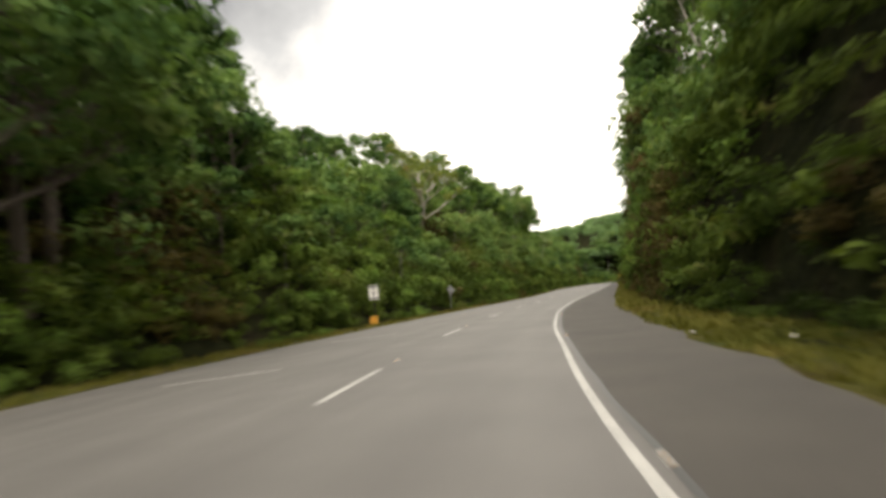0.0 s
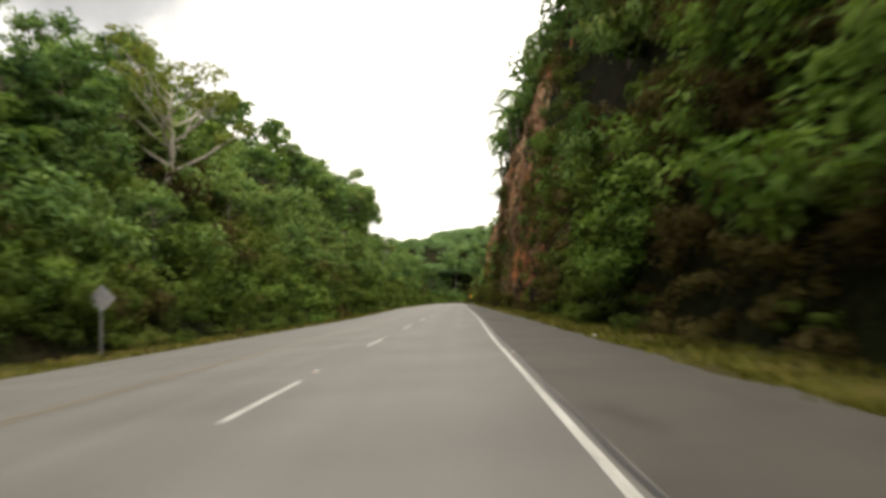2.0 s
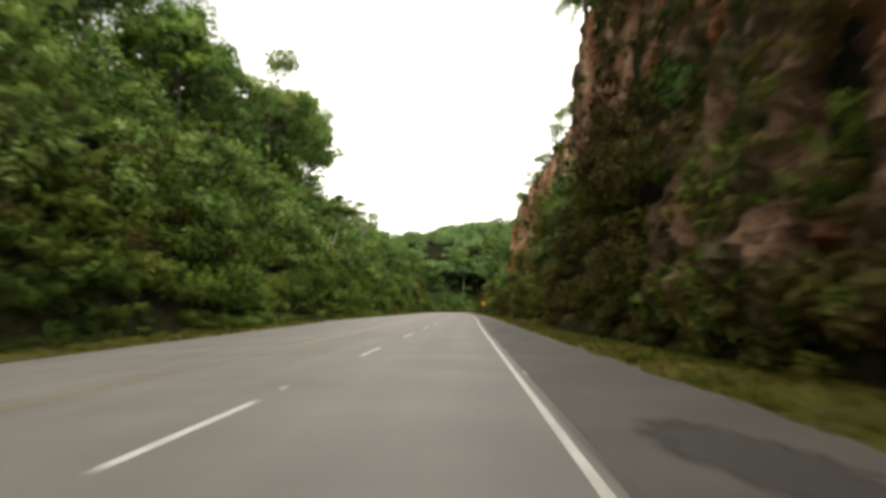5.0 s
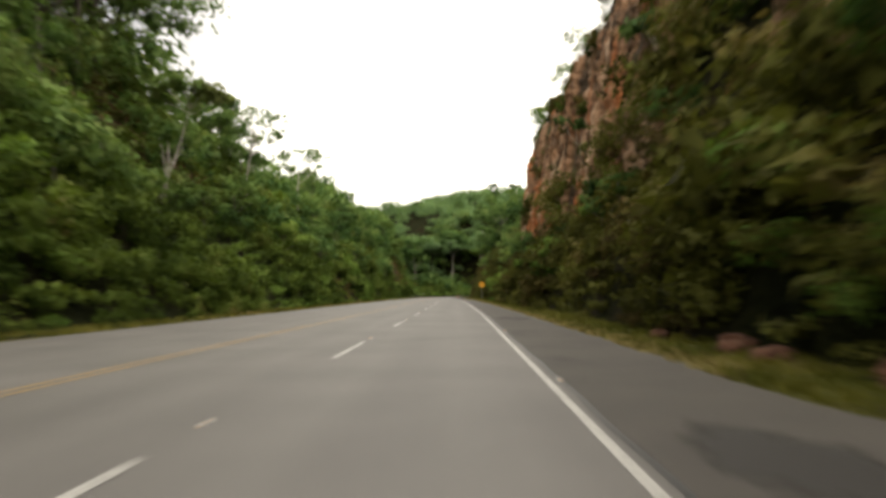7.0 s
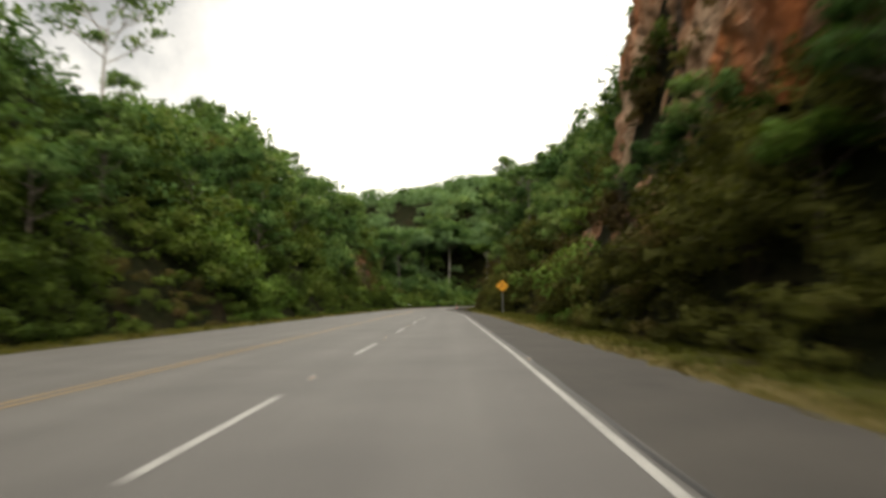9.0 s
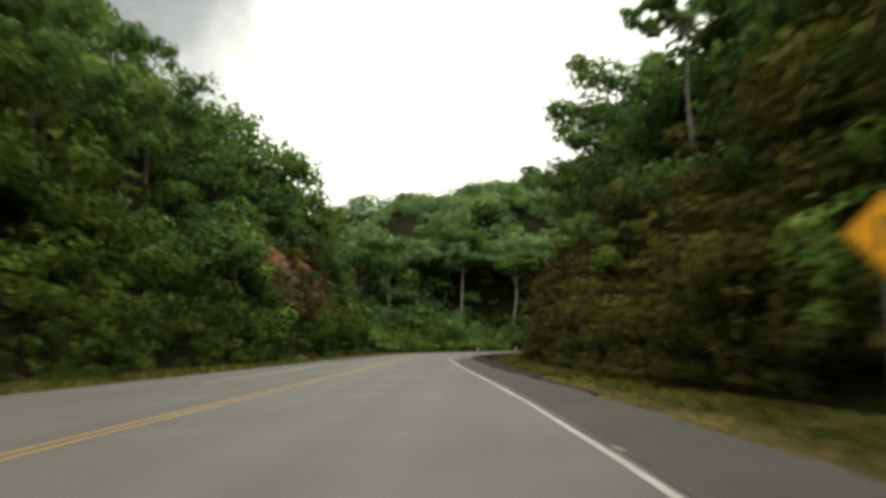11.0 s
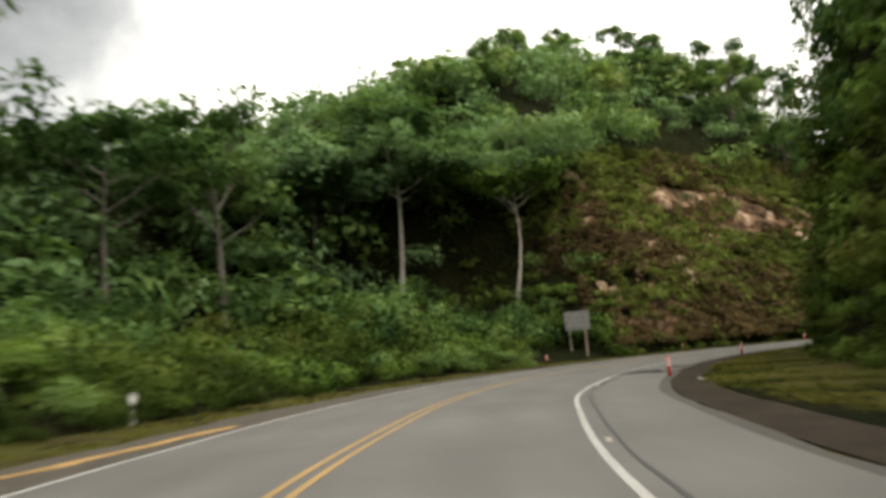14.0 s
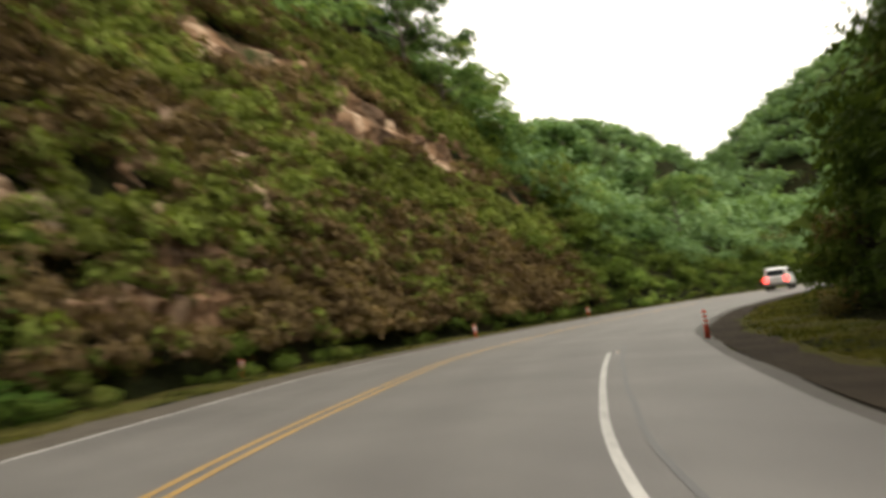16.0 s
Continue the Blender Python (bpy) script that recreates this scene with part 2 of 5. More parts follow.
M_DARKROCK = rock("weathered_dark_rock", ((0.02, 0.016, 0.012), (0.052, 0.034, 0.023), (0.13, 0.075, 0.044), (0.24, 0.15, 0.1)), 0.38, (0.36, 0.14, 0.055))
M_BANK = rock("overgrown_bank_rock", ((0.055, 0.038, 0.024), (0.13, 0.082, 0.05), (0.27, 0.165, 0.095), (0.68, 0.52, 0.38)), 0.32)
M_ROCK = rock("cut_rock", ((0.042, 0.034, 0.027), (0.125, 0.085, 0.054), (0.32, 0.175, 0.095), (0.62, 0.44, 0.3)), 0.33, (0.42, 0.14, 0.045))
# shade low on the slopes is put into this darker shrub green
M_LEAF = leaves("shrub_leaves_shade_tone", (0.008, 0.013, 0.003), (0.043, 0.068, 0.014), (0.12, 0.165, 0.034), (0.15, 0.135, 0.045))
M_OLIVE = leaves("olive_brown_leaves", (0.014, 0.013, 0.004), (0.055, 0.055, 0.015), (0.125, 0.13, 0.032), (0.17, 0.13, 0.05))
M_DRY = leaves("dry_creepers", (0.018, 0.014, 0.007), (0.07, 0.052, 0.022), (0.12, 0.1, 0.034), (0.2, 0.13, 0.06))
# sky light on the tops is put into this lighter crown green
M_LEAF2 = leaves("tree_leaves_lit_tone", (0.014, 0.032, 0.011), (0.07, 0.13, 0.04), (0.175, 0.26, 0.08), (0.2, 0.23, 0.08))
# distance haze is put into this paler green
M_FAR = leaves("haze_pale_leaves", (0.08, 0.135, 0.06), (0.13, 0.21, 0.092), (0.185, 0.285, 0.125), (0.22, 0.28, 0.12))
M_SCRUB = leaves("sunny_scrub", (0.05, 0.055, 0.016), (0.13, 0.15, 0.036), (0.19, 0.24, 0.055), (0.3, 0.2, 0.1), 0.2)
M_STRAW = leaves("straw_creepers", (0.045, 0.03, 0.016), (0.115, 0.078, 0.04), (0.17, 0.125, 0.06), (0.3, 0.2, 0.1), 0.2)
M_BRIGHT = leaves("bright_leaves", (0.03, 0.06, 0.012), (0.095, 0.165, 0.032), (0.21, 0.3, 0.07), (0.25, 0.3, 0.08))
M_BARK = bark("brown_bark", (0.05, 0.04, 0.03), (0.14, 0.11, 0.085))
M_GREY = bark("grey_bark", (0.09, 0.08, 0.065), (0.25, 0.22, 0.185))
M_PALE = bark("pale_bark", (0.2, 0.17, 0.14), (0.5, 0.46, 0.4))

# ---------------------------------------------------------------- the line of the road
SPINE = [(10, -80), (1, -40), (-4.2, -8), (-6.2, 7), (-7.4, 20), (-8.0, 33), (-8.2, 47), (-7.95, 69), (-7.3, 95),
         (-5.4, 183), (-4.75, 215), (-3.5, 298), (-3.0, 325), (-2.7, 340), (-1.9, 354), (-0.5, 368), (1.7, 378),
         (5.0, 387), (9.0, 393.8), (17.6, 404.6), (27.7, 413.6), (40.3, 420.3), (56, 426), (72, 430), (92, 431.5),
         (118, 428), (150, 415), (190, 390)]


def smooth_line(pts, step=1.0):
    p = np.array(pts, float)
    k = np.r_[0, np.cumsum(np.hypot(*np.diff(p, axis=0).T))]
    fine = np.arange(0, k[-1], 0.5)
    q = np.stack([np.interp(fine, k, p[:, i]) for i in (0, 1)], 1)
    w = np.hanning(27)
    w /= w.sum()
    pad = 13
    ext = np.r_[q[:1] + (q[1] - q[0]) * np.arange(-pad, 0)[:, None], q, q[-1:] + (q[-1] - q[-2]) * np.arange(1, pad + 1)[:, None]]
    return np.stack([np.convolve(ext[:, i], w, "valid") for i in (0, 1)], 1)


LINE = smooth_line(SPINE)
ALONG = np.r_[0, np.cumsum(np.hypot(*np.diff(LINE, axis=0).T))]
ALONG -= np.interp(0.0, LINE[:400, 1], ALONG[:400])          # station 0 lies at y = 0
HEAD = np.unwrap(np.arctan2(np.gradient(LINE[:, 0]), np.gradient(LINE[:, 1])))
ST0, ST1 = ALONG[0], ALONG[-1]


def at(st, u):
    """World x, y of a station and an offset to the right of the centre line."""
    x, y, a = (np.interp(st, ALONG, c) for c in (LINE[:, 0], LINE[:, 1], HEAD))
    return x + u * np.cos(a), y - u * np.sin(a)


def station(x, y):
    """Station and offset of world places."""
    x, y = np.atleast_1d(np.asarray(x, float)), np.atleast_1d(np.asarray(y, float))
    st, u = np.empty(x.shape), np.empty(x.shape)
    for k in range(0, len(x), 4000):
        s = slice(k, k + 4000)
        d2 = (x[s, None] - LINE[None, ::2, 0]) ** 2 + (y[s, None] - LINE[None, ::2, 1]) ** 2
        j = d2.argmin(1) * 2
        dx, dy = x[s] - LINE[j, 0], y[s] - LINE[j, 1]
        c, n = np.cos(HEAD[j]), np.sin(HEAD[j])
        st[s], u[s] = ALONG[j] + dx * n + dy * c, dx * c - dy * n
        far = np.abs(u[s]) < np.sqrt(d2.min(1)) * 0.9
        u[s] = np.where(far, np.sign(u[s]) * np.sqrt(d2.min(1)), u[s])
    return st, u


def table(*rows):
    a = np.array(rows, float)
    return lambda s, k: np.interp(s, a[:, 0], a[:, k])


# right white line, right edge of the paving, left edge of the paving
white_u = table((-60, 5.93), (5, 5.93), (14, 5.99), (24, 5.98), (31, 5.95), (45, 6.13), (65, 6.3), (90, 6.37), (105, 6.36), (165, 6.16), (182, 6.19), (215, 6.3), (250, 6.3), (288, 6.02), (296, 5.87), (303, 5.6),
                (311, 5.15), (325, 4.25), (335, 3.75), (348, 2.9), (358, 2.7), (366, 2.77), (374, 2.88), (378, 2.9), (382, 3.06), (386, 3.28), (392, 3.24), (396, 3.11), (400, 2.93), (404, 2.9), (408, 3.08), (412, 3.32), (416, 3.47), (421, 3.75), (600, 3.8))
EDGE = table((0, 2.0, 6.0), (32, 2.45, 6.0), (50, 2.6, 6.0), (95, 2.5, 6.0), (130, 2.5, 6.0), (200, 2.3, 5.8), (297, 1.95, 5.4), (320, 1.6, 4.8),
             (340, 1.6, 4.3), (356, 1.9, 4.3), (376, 1.95, 4.3), (392, 2.05, 4.4), (600, 2.1, 4.4))
far_white = table((300, -2.75), (325, -2.8), (340, -3.0), (372, -3.3), (390, -3.55), (412, -3.7), (600, -3.8))
FALL = table((0, 0.056), (130, 0.056), (190, 0.0), (600, 0.0))


def road_z(st, u):
    """The far lanes fall away from the lane dashes along the first stretch."""
    return -FALL(st, 1) * np.clip(2.8 - u, 0, 9.5)


def right_edge(s):
    return white_u(s, 1) + EDGE(s, 1)


def paved_u(s):
    """Where the carriageway's asphalt ends; along the bend it runs on to the edge."""
    return white_u(s, 1) + 0.18 + (EDGE(s, 1) - 0.43) * np.clip((s - 338) / 12, 0, 1)


def left_edge(s):
    return EDGE(s, 2)


# foot of the slope beyond the paving, its rise, the height where it eases, and the rise above that
LEFT = table((-80, 2.5, .95, 14, .45), (100, 2.5, 1.0, 15, .45), (150, 2.5, 1.3, 21, .45), (236, 2.2, 1.4, 20, .35), (250, 2.2, 1.3, 11.5, .3), (285, 2.2, 1.3, 11.5, .3), (306, 2.4, 1.5, 17, .2),
             (330, 2.6, 1.6, 20, .2), (364, 3.2, 2.6, 17, .1), (371, 4.5, 1.5, 11, .1), (379, 3.5, .3, 3.5, .5), (391, 3.5, .2, 2.6, 1.2), (397, 3.5, .24, 4.4, 1.8), (409, 3, .27, 4.9, 2.2),
             (415, 3, .42, 4.6, 2.4), (422, 3.0, 2.3, 19, .9), (440, 2.9, 2.1, 21, .9), (449, 2.8, 2.0, 23, .8), (457, 3, 1.6, 18, .8), (465, 3, 1.2, 13, .6),
             (476, 3, .9, 9, .4), (490, 4, .6, 6, .3), (600, 5, .4, 5, .3))
RIGHT = table((-80, 2.3, 3.2, 8.5, .9), (62, 2.0, 3.2, 9, .9), (80, 1.7, 5.0, 16, .8), (94, 2.2, 7.0, 20, .8), (116, 2.4, 8.0, 21, .8), (172, 2.4, 8.0, 21, .8), (186, 2.0, 2.2, 8, 4.5),
              (225, 2.0, 2.0, 6, 6.0), (270, 1.8, 2.0, 6, 6.0), (280, 3.0, 1.6, 9, 2.5), (298, 3.4, 1.4, 9, 1.5), (308, 2.6, 1.4, 9, 1.0), (335, 3.2, 1.6, 11.5, .85),
              (350, 5.6, 2.3, 17, .6), (376, 5.1, 2.4, 16, .6), (387, 4.9, 3.8, 16, .6), (400, 4.5, 5.0, 16, .6), (412, 3.6, 5.0, 17, .6), (421, 3.2, 3.0, 12, .6), (427, 3.1, 2.4, 10, .5), (434, 5.0, 1.6, 10, .5), (470, 3.5, 1.3, 12, .4), (600, 4, 1, 10, .4))
CAP = table((-80, 20), (110, 20), (150, 26), (180, 29), (238, 28), (250, 21), (290, 20), (310, 23), (360, 20), (372, 13), (395, 13), (404, 14.5), (410, 17.5), (416, 22.5), (422, 27), (428, 31), (442, 36), (452, 36), (460, 29), (468, 19), (490, 11), (600, 11))

RCAP = table((-80, 25), (178, 25), (192, 20), (282, 20), (300, 25), (600, 25))


def lumps(x, y, k):
    return (np.sin(x * k + 1.3 * np.sin(y * k * 0.7)) + np.sin(y * k * 1.1 + 1.7 * np.sin(x * k * 0.6 + 2)) + np.sin((x - y) * k * 0.53)) / 3


def height(x, y):
    x, y = np.atleast_1d(np.asarray(x, float)), np.atleast_1d(np.asarray(y, float))
    st, u = station(x, y)
    dl, dr = -u - left_edge(st), u - right_edge(st)
    base = road_z(st, np.maximum(u, -left_edge(st)))
    z = base - 0.16
    for d, tab, cap in ((dl, LEFT, CAP(st, 1)), (dr, RIGHT, RCAP(st, 1))):
        foot, rise, ease, upper = (tab(st, k) for k in (1, 2, 3, 4))
        foot = foot + 0.2 * lumps(x, y, 0.13)
        low = np.clip((d - foot) * rise, 0, ease)
        past = np.clip(d - foot - ease / rise, 0, None)
        zz = low + past * upper
        zz = np.where(zz > cap, cap + (zz - cap) * 0.12, zz)
        zz = np.minimum(zz, cap + 4)
        fade = np.clip(zz / 6, 0, 1)
        zz = zz + fade * (1.5 * lumps(x, y, 0.11) + 0.7 * lumps(x + 40, y, 0.37))
        z = np.where(d > 1.0, np.maximum(-0.1, zz) + base, z)
    # hills beyond the bend
    for cx, cy, r, hh in ((165, 540, 75, 46), (75, 580, 70, 26), (228, 477, 75, 57), (-60, 540, 90, 18), (-120, 330, 90, 34), (110, 250, 60, 24)):
        q = hh * np.exp(-((x - cx) ** 2 + (y - cy) ** 2) / (2 * (r * 0.55) ** 2))
        z = np.where((np.abs(u) > 30), np.maximum(z, q + 2 * lumps(x, y, 0.08)), z)
    away = np.clip((np.hypot(x - 10, y - 250) - 420) / 400, 0, 1)
    return z * (1 - away) - 0.2 * away


# ---------------------------------------------------------------- mesh helpers


def from_arrays(name, verts, faces, mats, parent=None, label="", smooth=False, which=None, normals=None):
    """One mesh object from arrays; faces of three or four corners alike."""
    me = bpy.data.meshes.new(name)
    verts, faces = np.asarray(verts, np.float32), np.asarray(faces, np.int32)
    me.vertices.add(len(verts))
    me.vertices.foreach_set("co", verts.ravel())
    n = faces.shape[1]
    me.loops.add(faces.size)
    me.loops.foreach_set("vertex_index", faces.ravel())
    me.polygons.add(len(faces))
    me.polygons.foreach_set("loop_start", np.arange(0, faces.size, n, dtype=np.int32))
    me.polygons.foreach_set("loop_total", np.full(len(faces), n, np.int32))
    if which is not None:
        me.polygons.foreach_set("material_index", np.asarray(which, np.int32))
    me.polygons.foreach_set("use_smooth", np.full(len(faces), smooth))
    for m in mats if isinstance(mats, (list, tuple)) else [mats]:
        me.materials.append(m)
    me.update(calc_edges=True)
    if normals is not None:
        soft = me.attributes.new("custom_normal", "FLOAT_VECTOR", "POINT")
        soft.data.foreach_set("vector", np.asarray(normals, np.float32).ravel())
    ob = new(name, me)
    if parent is not None:
        ob.parent = parent
    if label:
        tagged(ob, label)
    return ob


def part(name, bm, mat, parent, label="", smooth=False):
    me = bpy.data.meshes.new(name)
    if smooth:
        for f in bm.faces:
            f.smooth = True
    bm.to_mesh(me)
    bm.free()
    me.materials.append(mat)
    ob = new(name, me)
    ob.parent = parent
    return tagged(ob, label)


def grid_faces(nu, nv):
    i = np.arange(nu * nv).reshape(nu, nv)
    return np.stack([i[:-1, :-1], i[1:, :-1], i[1:, 1:], i[:-1, 1:]], -1).reshape(-1, 4)


def ribbon(name, s0, s1, left, right, z, mat, parent=None, label="", step=1.0, across=2, thick=0.0):
    """A strip along the road between two offsets (functions of the station)."""
    s = np.linspace(s0, s1, max(2, int((s1 - s0) / step) + 1))
    k = np.linspace(0, 1, across)
    uu = left(s)[:, None] * (1 - k) + right(s)[:, None] * k
    x, y = at(np.repeat(s, across), uu.ravel())
    zz = road_z(np.repeat(s, across), uu.ravel()) + z
    v, f = np.stack([x, y, zz], 1), grid_faces(len(s), across)[:, ::-1]
    if thick:
        n = len(v)
        low = v.copy()
        low[:, 2] -= thick
        i = np.arange(n).reshape(len(s), across)
        sides = [np.stack([e[:-1], e[1:], e[1:] + n, e[:-1] + n], -1) for e in (i[:, 0], i[::-1, -1], i[0, ::-1], i[-1, :])]
        v, f = np.r_[v, low], np.r_[f, *sides]
    return from_arrays(name, v, f, mat, parent, label)


# station, offset, half length, half width, turn
STAINS = ((390.45, 3.8, 0.5, 0.35, 0.4), (389.0, 3.95, 1.0, 0.42, -0.1), (389.5, 4.45, 1.5, 0.12, 0.1), (388.5, 4.6, 0.85, 0.36, 0.2), (392.6, 4.7, 1.2, 0.28, 0.0), (131.0, 7.6, 1.5, 0.45, 0.1),
          (126.5, 7.9, 0.9, 0.35, -0.1), (209.5, 7.4, 1.3, 0.5, 0.1), (91.9, 7.1, 0.6, 0.3, 0.2), (89.6, 7.5, 0.55, 0.45, 0.0), (113.5, 6.95, 1.0, 0.3, 0.1), (164.5, 7.2, 1.2, 0.35, -0.1), (182.5, 7.3, 1.1, 0.45, 0.1))
const = lambda c: (lambda s: np.full(np.shape(s), float(c)))

# ---------------------------------------------------------------- ground, road and markings


def stretched(lo, hi, step, far):
    mid = np.arange(lo, hi + step, step)
    out = np.array([1.5, 4, 9, 18, 35, 70, 140, 280, 560, 1100, 2200])
    return np.r_[lo - out[::-1][:], mid, hi + out]


def ground():
    gx, gy = stretched(-130, 190, 2.0, 2500), stretched(-90, 600, 2.0, 2500)
    X, Y = np.meshgrid(gx, gy, indexing="ij")
    X, Y = X.ravel(), Y.ravel()
    z = height(X, Y)
    st, u = station(X, Y)
    dl, dr = -u - left_edge(st), u - right_edge(st)
    inside = (st > -74) & (st < 528)
    z -= 3.0 * inside * np.clip(np.minimum((dl - 1.5) / 2, (42 - dl) / 4), 0, 1)
    z -= 5.0 * inside * np.clip(np.minimum((dr - 1.2) / 1.5, (31 - dr) / 4), 0, 1)
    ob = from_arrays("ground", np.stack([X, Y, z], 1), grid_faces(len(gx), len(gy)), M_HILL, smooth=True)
    return tagged(ob, "wooded hill country reaching to the horizon", "ground", kind="structure")


def hillside_sheet(side):
    tab, edge, far = (LEFT, left_edge, 44) if side < 0 else (RIGHT, right_edge, 33)
    s = np.arange(-75, 530, 1.2)
    foot, rise, ease, _ = (tab(s, k) for k in (1, 2, 3, 4))
    rows = [np.minimum(foot, 1.0)] + [1.0 + (foot - 1.0) * k for k in (0.4, 0.8)]
    rows += [foot + ease / rise * k for k in np.linspace(0, 1, 16)]
    rows += [foot + ease / rise + (far - foot - ease / rise) * k for k in (0.04, 0.09, 0.15, 0.22, 0.3, 0.4, 0.5, 0.6, 0.7, 0.8, 0.9, 1)]
    d = np.stack(rows, 1)
    x, y = at(np.repeat(s, d.shape[1]), side * (edge(s)[:, None] + d).ravel())
    f = grid_faces(len(s), d.shape[1])
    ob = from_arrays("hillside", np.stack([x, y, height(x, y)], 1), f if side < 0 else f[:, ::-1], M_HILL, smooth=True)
    return tagged(ob, "steep roadside slope of soil, toned dark as shade under dense growth", "hillside", kind="structure")


ground()
hillside_sheet(-1)
hillside_sheet(1)
ROAD = ribbon("road", -70, 520, lambda s: -left_edge(s), paved_u, 0.0, M_ROAD, across=30, thick=0.16)
_s, _u = station(*(np.array([c.co[i] for c in ROAD.data.vertices]) for i in (0, 1)))
worn = ROAD.data.attributes.new("tyre_wear", "FLOAT", "POINT")
worn.data.foreach_set("value", sum(np.exp(-((_u - c) / 0.34) ** 2) for c in (-4.0, -2.3, -1.1, 0.85, 2.2, 3.75, 5.25)).astype(np.float32))
tagged(ROAD, "weathered grey asphalt road with worn lane markings", "road", kind="structure")
SHOULDER = ribbon("shoulder", -70, 520, lambda s: paved_u(s) + 0.005, lambda s: right_edge(s) + np.where(s > 330, 0.4, 1.0) * (0.09 * np.sin(s * 0.9) + 0.06 * np.sin(s * 2.3) + 0.05 * np.sin(s * 5.1)),
                  -0.012, M_SHOULDER, across=3, thick=0.14)
tagged(SHOULDER, "darker stained asphalt road shoulder beside the carriageway", "road shoulder", kind="structure")


def verge(name, side):
    tab, edge = (LEFT, left_edge) if side < 0 else (RIGHT, right_edge)
    s = np.arange(-70, 520, 0.8)
    wide = tab(s, 1) + 1.8
    k = np.linspace(0, 1, 9)
    uu = side * (edge(s)[:, None] - 0.35 + wide[:, None] * k)
    ss = np.repeat(s, 9)
    x, y = at(ss, uu.ravel())
    z = road_z(ss, np.maximum(uu.ravel(), -left_edge(ss))) - 0.045 + 0.05 * lumps(x, y, 1.7) * np.tile(np.minimum(1, k * 3), len(s)) + 0.10 * np.tile(k, len(s))
    f = grid_faces(len(s), 9)
    ob = from_arrays(name, np.stack([x, y, z], 1), f if side < 0 else f[:, ::-1], M_GRASS, smooth=True)
    return tagged(ob, "narrow verge of patchy dry grass and soil", "verge", kind="structure")


verge("verge_left", -1)
verge("verge_right", 1)
DIRT = ribbon("dirt_strip", 300, 480, lambda s: right_edge(s) + 0.02, lambda s: right_edge(s) + np.interp(s, (310, 342, 362, 378), (0.25, 2.1, 2.1, 0.85)) + 0.15 * np.sin(s * 0.8) + 0.08 * np.sin(s * 2.9),
              -0.01, M_SOIL, across=4, thick=0.1, step=0.6)
GRIT = ribbon("gravel_shoulder", 336, 480, lambda s: -left_edge(s) - 0.75 - 0.12 * np.sin(s * 0.7) - 0.07 * np.sin(s * 2.3), lambda s: far_white(s, 1) - 0.1 - 0.02 * np.sin(s * 1.9), 0.004, M_GRIT, across=5, thick=0.12, step=0.6)
tagged(GRIT, "grey brown gravel shoulder outside the bend", "road shoulder", kind="structure")
tagged(DIRT, "dark bare dirt strip along the paved edge", "dirt strip", kind="structure")


def line(name, s0, s1, u, width, mat, z=0.005, step=1.0, label=""):
    return ribbon(name, s0, s1, lambda s: u(s) - width / 2, lambda s: u(s) + width / 2, z, mat, ROAD, label, step)


edge_line = lambda s: white_u(s, 1)
line("edge_line", -60, 386.6, edge_line, 0.09, M_WHITE, label="worn solid white edge line")
line("edge_line", 387.5, 388.3, edge_line, 0.09, M_WHITE)
line("edge_line", 391.4, 419, edge_line, 0.085, M_WHITE)
line("edge_line", 310, 500, lambda s: far_white(s, 1), 0.1, M_WHITE, label="thin white edge line of the far lane")
for du in (-0.11, 0.11):
    line("centre_line", 40, 150, lambda s: np.full(np.shape(s), du), 0.09, M_FADED, label="almost worn away yellow centre line")
    line("centre_line", 150, 286, lambda s: np.full(np.shape(s), du), 0.09, M_WORN, label="patchy worn yellow centre line")
    line("centre_line", 286, 500, lambda s: du + np.interp(s, (300, 318, 335, 345, 365, 380, 395, 405), (0, 0.08, 0, -0.06, -0.09, -0.14, -0.25, -0.25)), 0.09, M_YELLOW, label="worn double yellow centre line")
line("tar_seam", -40, 421, lambda s: white_u(s, 1) + np.interp(s, (340, 375), (0.15, 0.28)) + 0.015 * np.sin(s * 0.31) + 0.012 * np.sin(s * 1.7), 0.055, M_TAR, 0.006, 0.5, "dark tar seam along the shoulder joint")
drift = lambda s: np.interp(s, (352, 358, 362, 364.5, 366.5, 368.8, 371, 376), (-6.9, -6.65, -6.4, -6.1, -5.5, -4.85, -4.2, -3.85))
SAND = ribbon("sand_strip", 352, 376, lambda s: drift(s) - 0.16 - 0.05 * np.sin(s * 2.1), lambda s: drift(s) + 0.16 + 0.05 * np.sin(s * 2.9 + 1), 0.012, M_SAND, across=4, thick=0.08, step=0.5)
tagged(SAND, "yellow sand drifted along the far road edge", "sand strip", kind="structure")
dash_u = lambda s: np.interp(s, (0, 60, 92, 112, 130, 250, 300), (2.98, 3.04, 3.04, 3.2, 3.04, 3.0, 3.1))
for k in range(25):
    s0 = 12.2 * k - 4.7 - 0.72 * max(0, k - 19)
    if s0 < 290:
        line("lane_dash", s0 + (0.5 if s0 < 150 else 0), s0 + 4.2, dash_u, 0.1, M_WHITE, label="white lane dash")


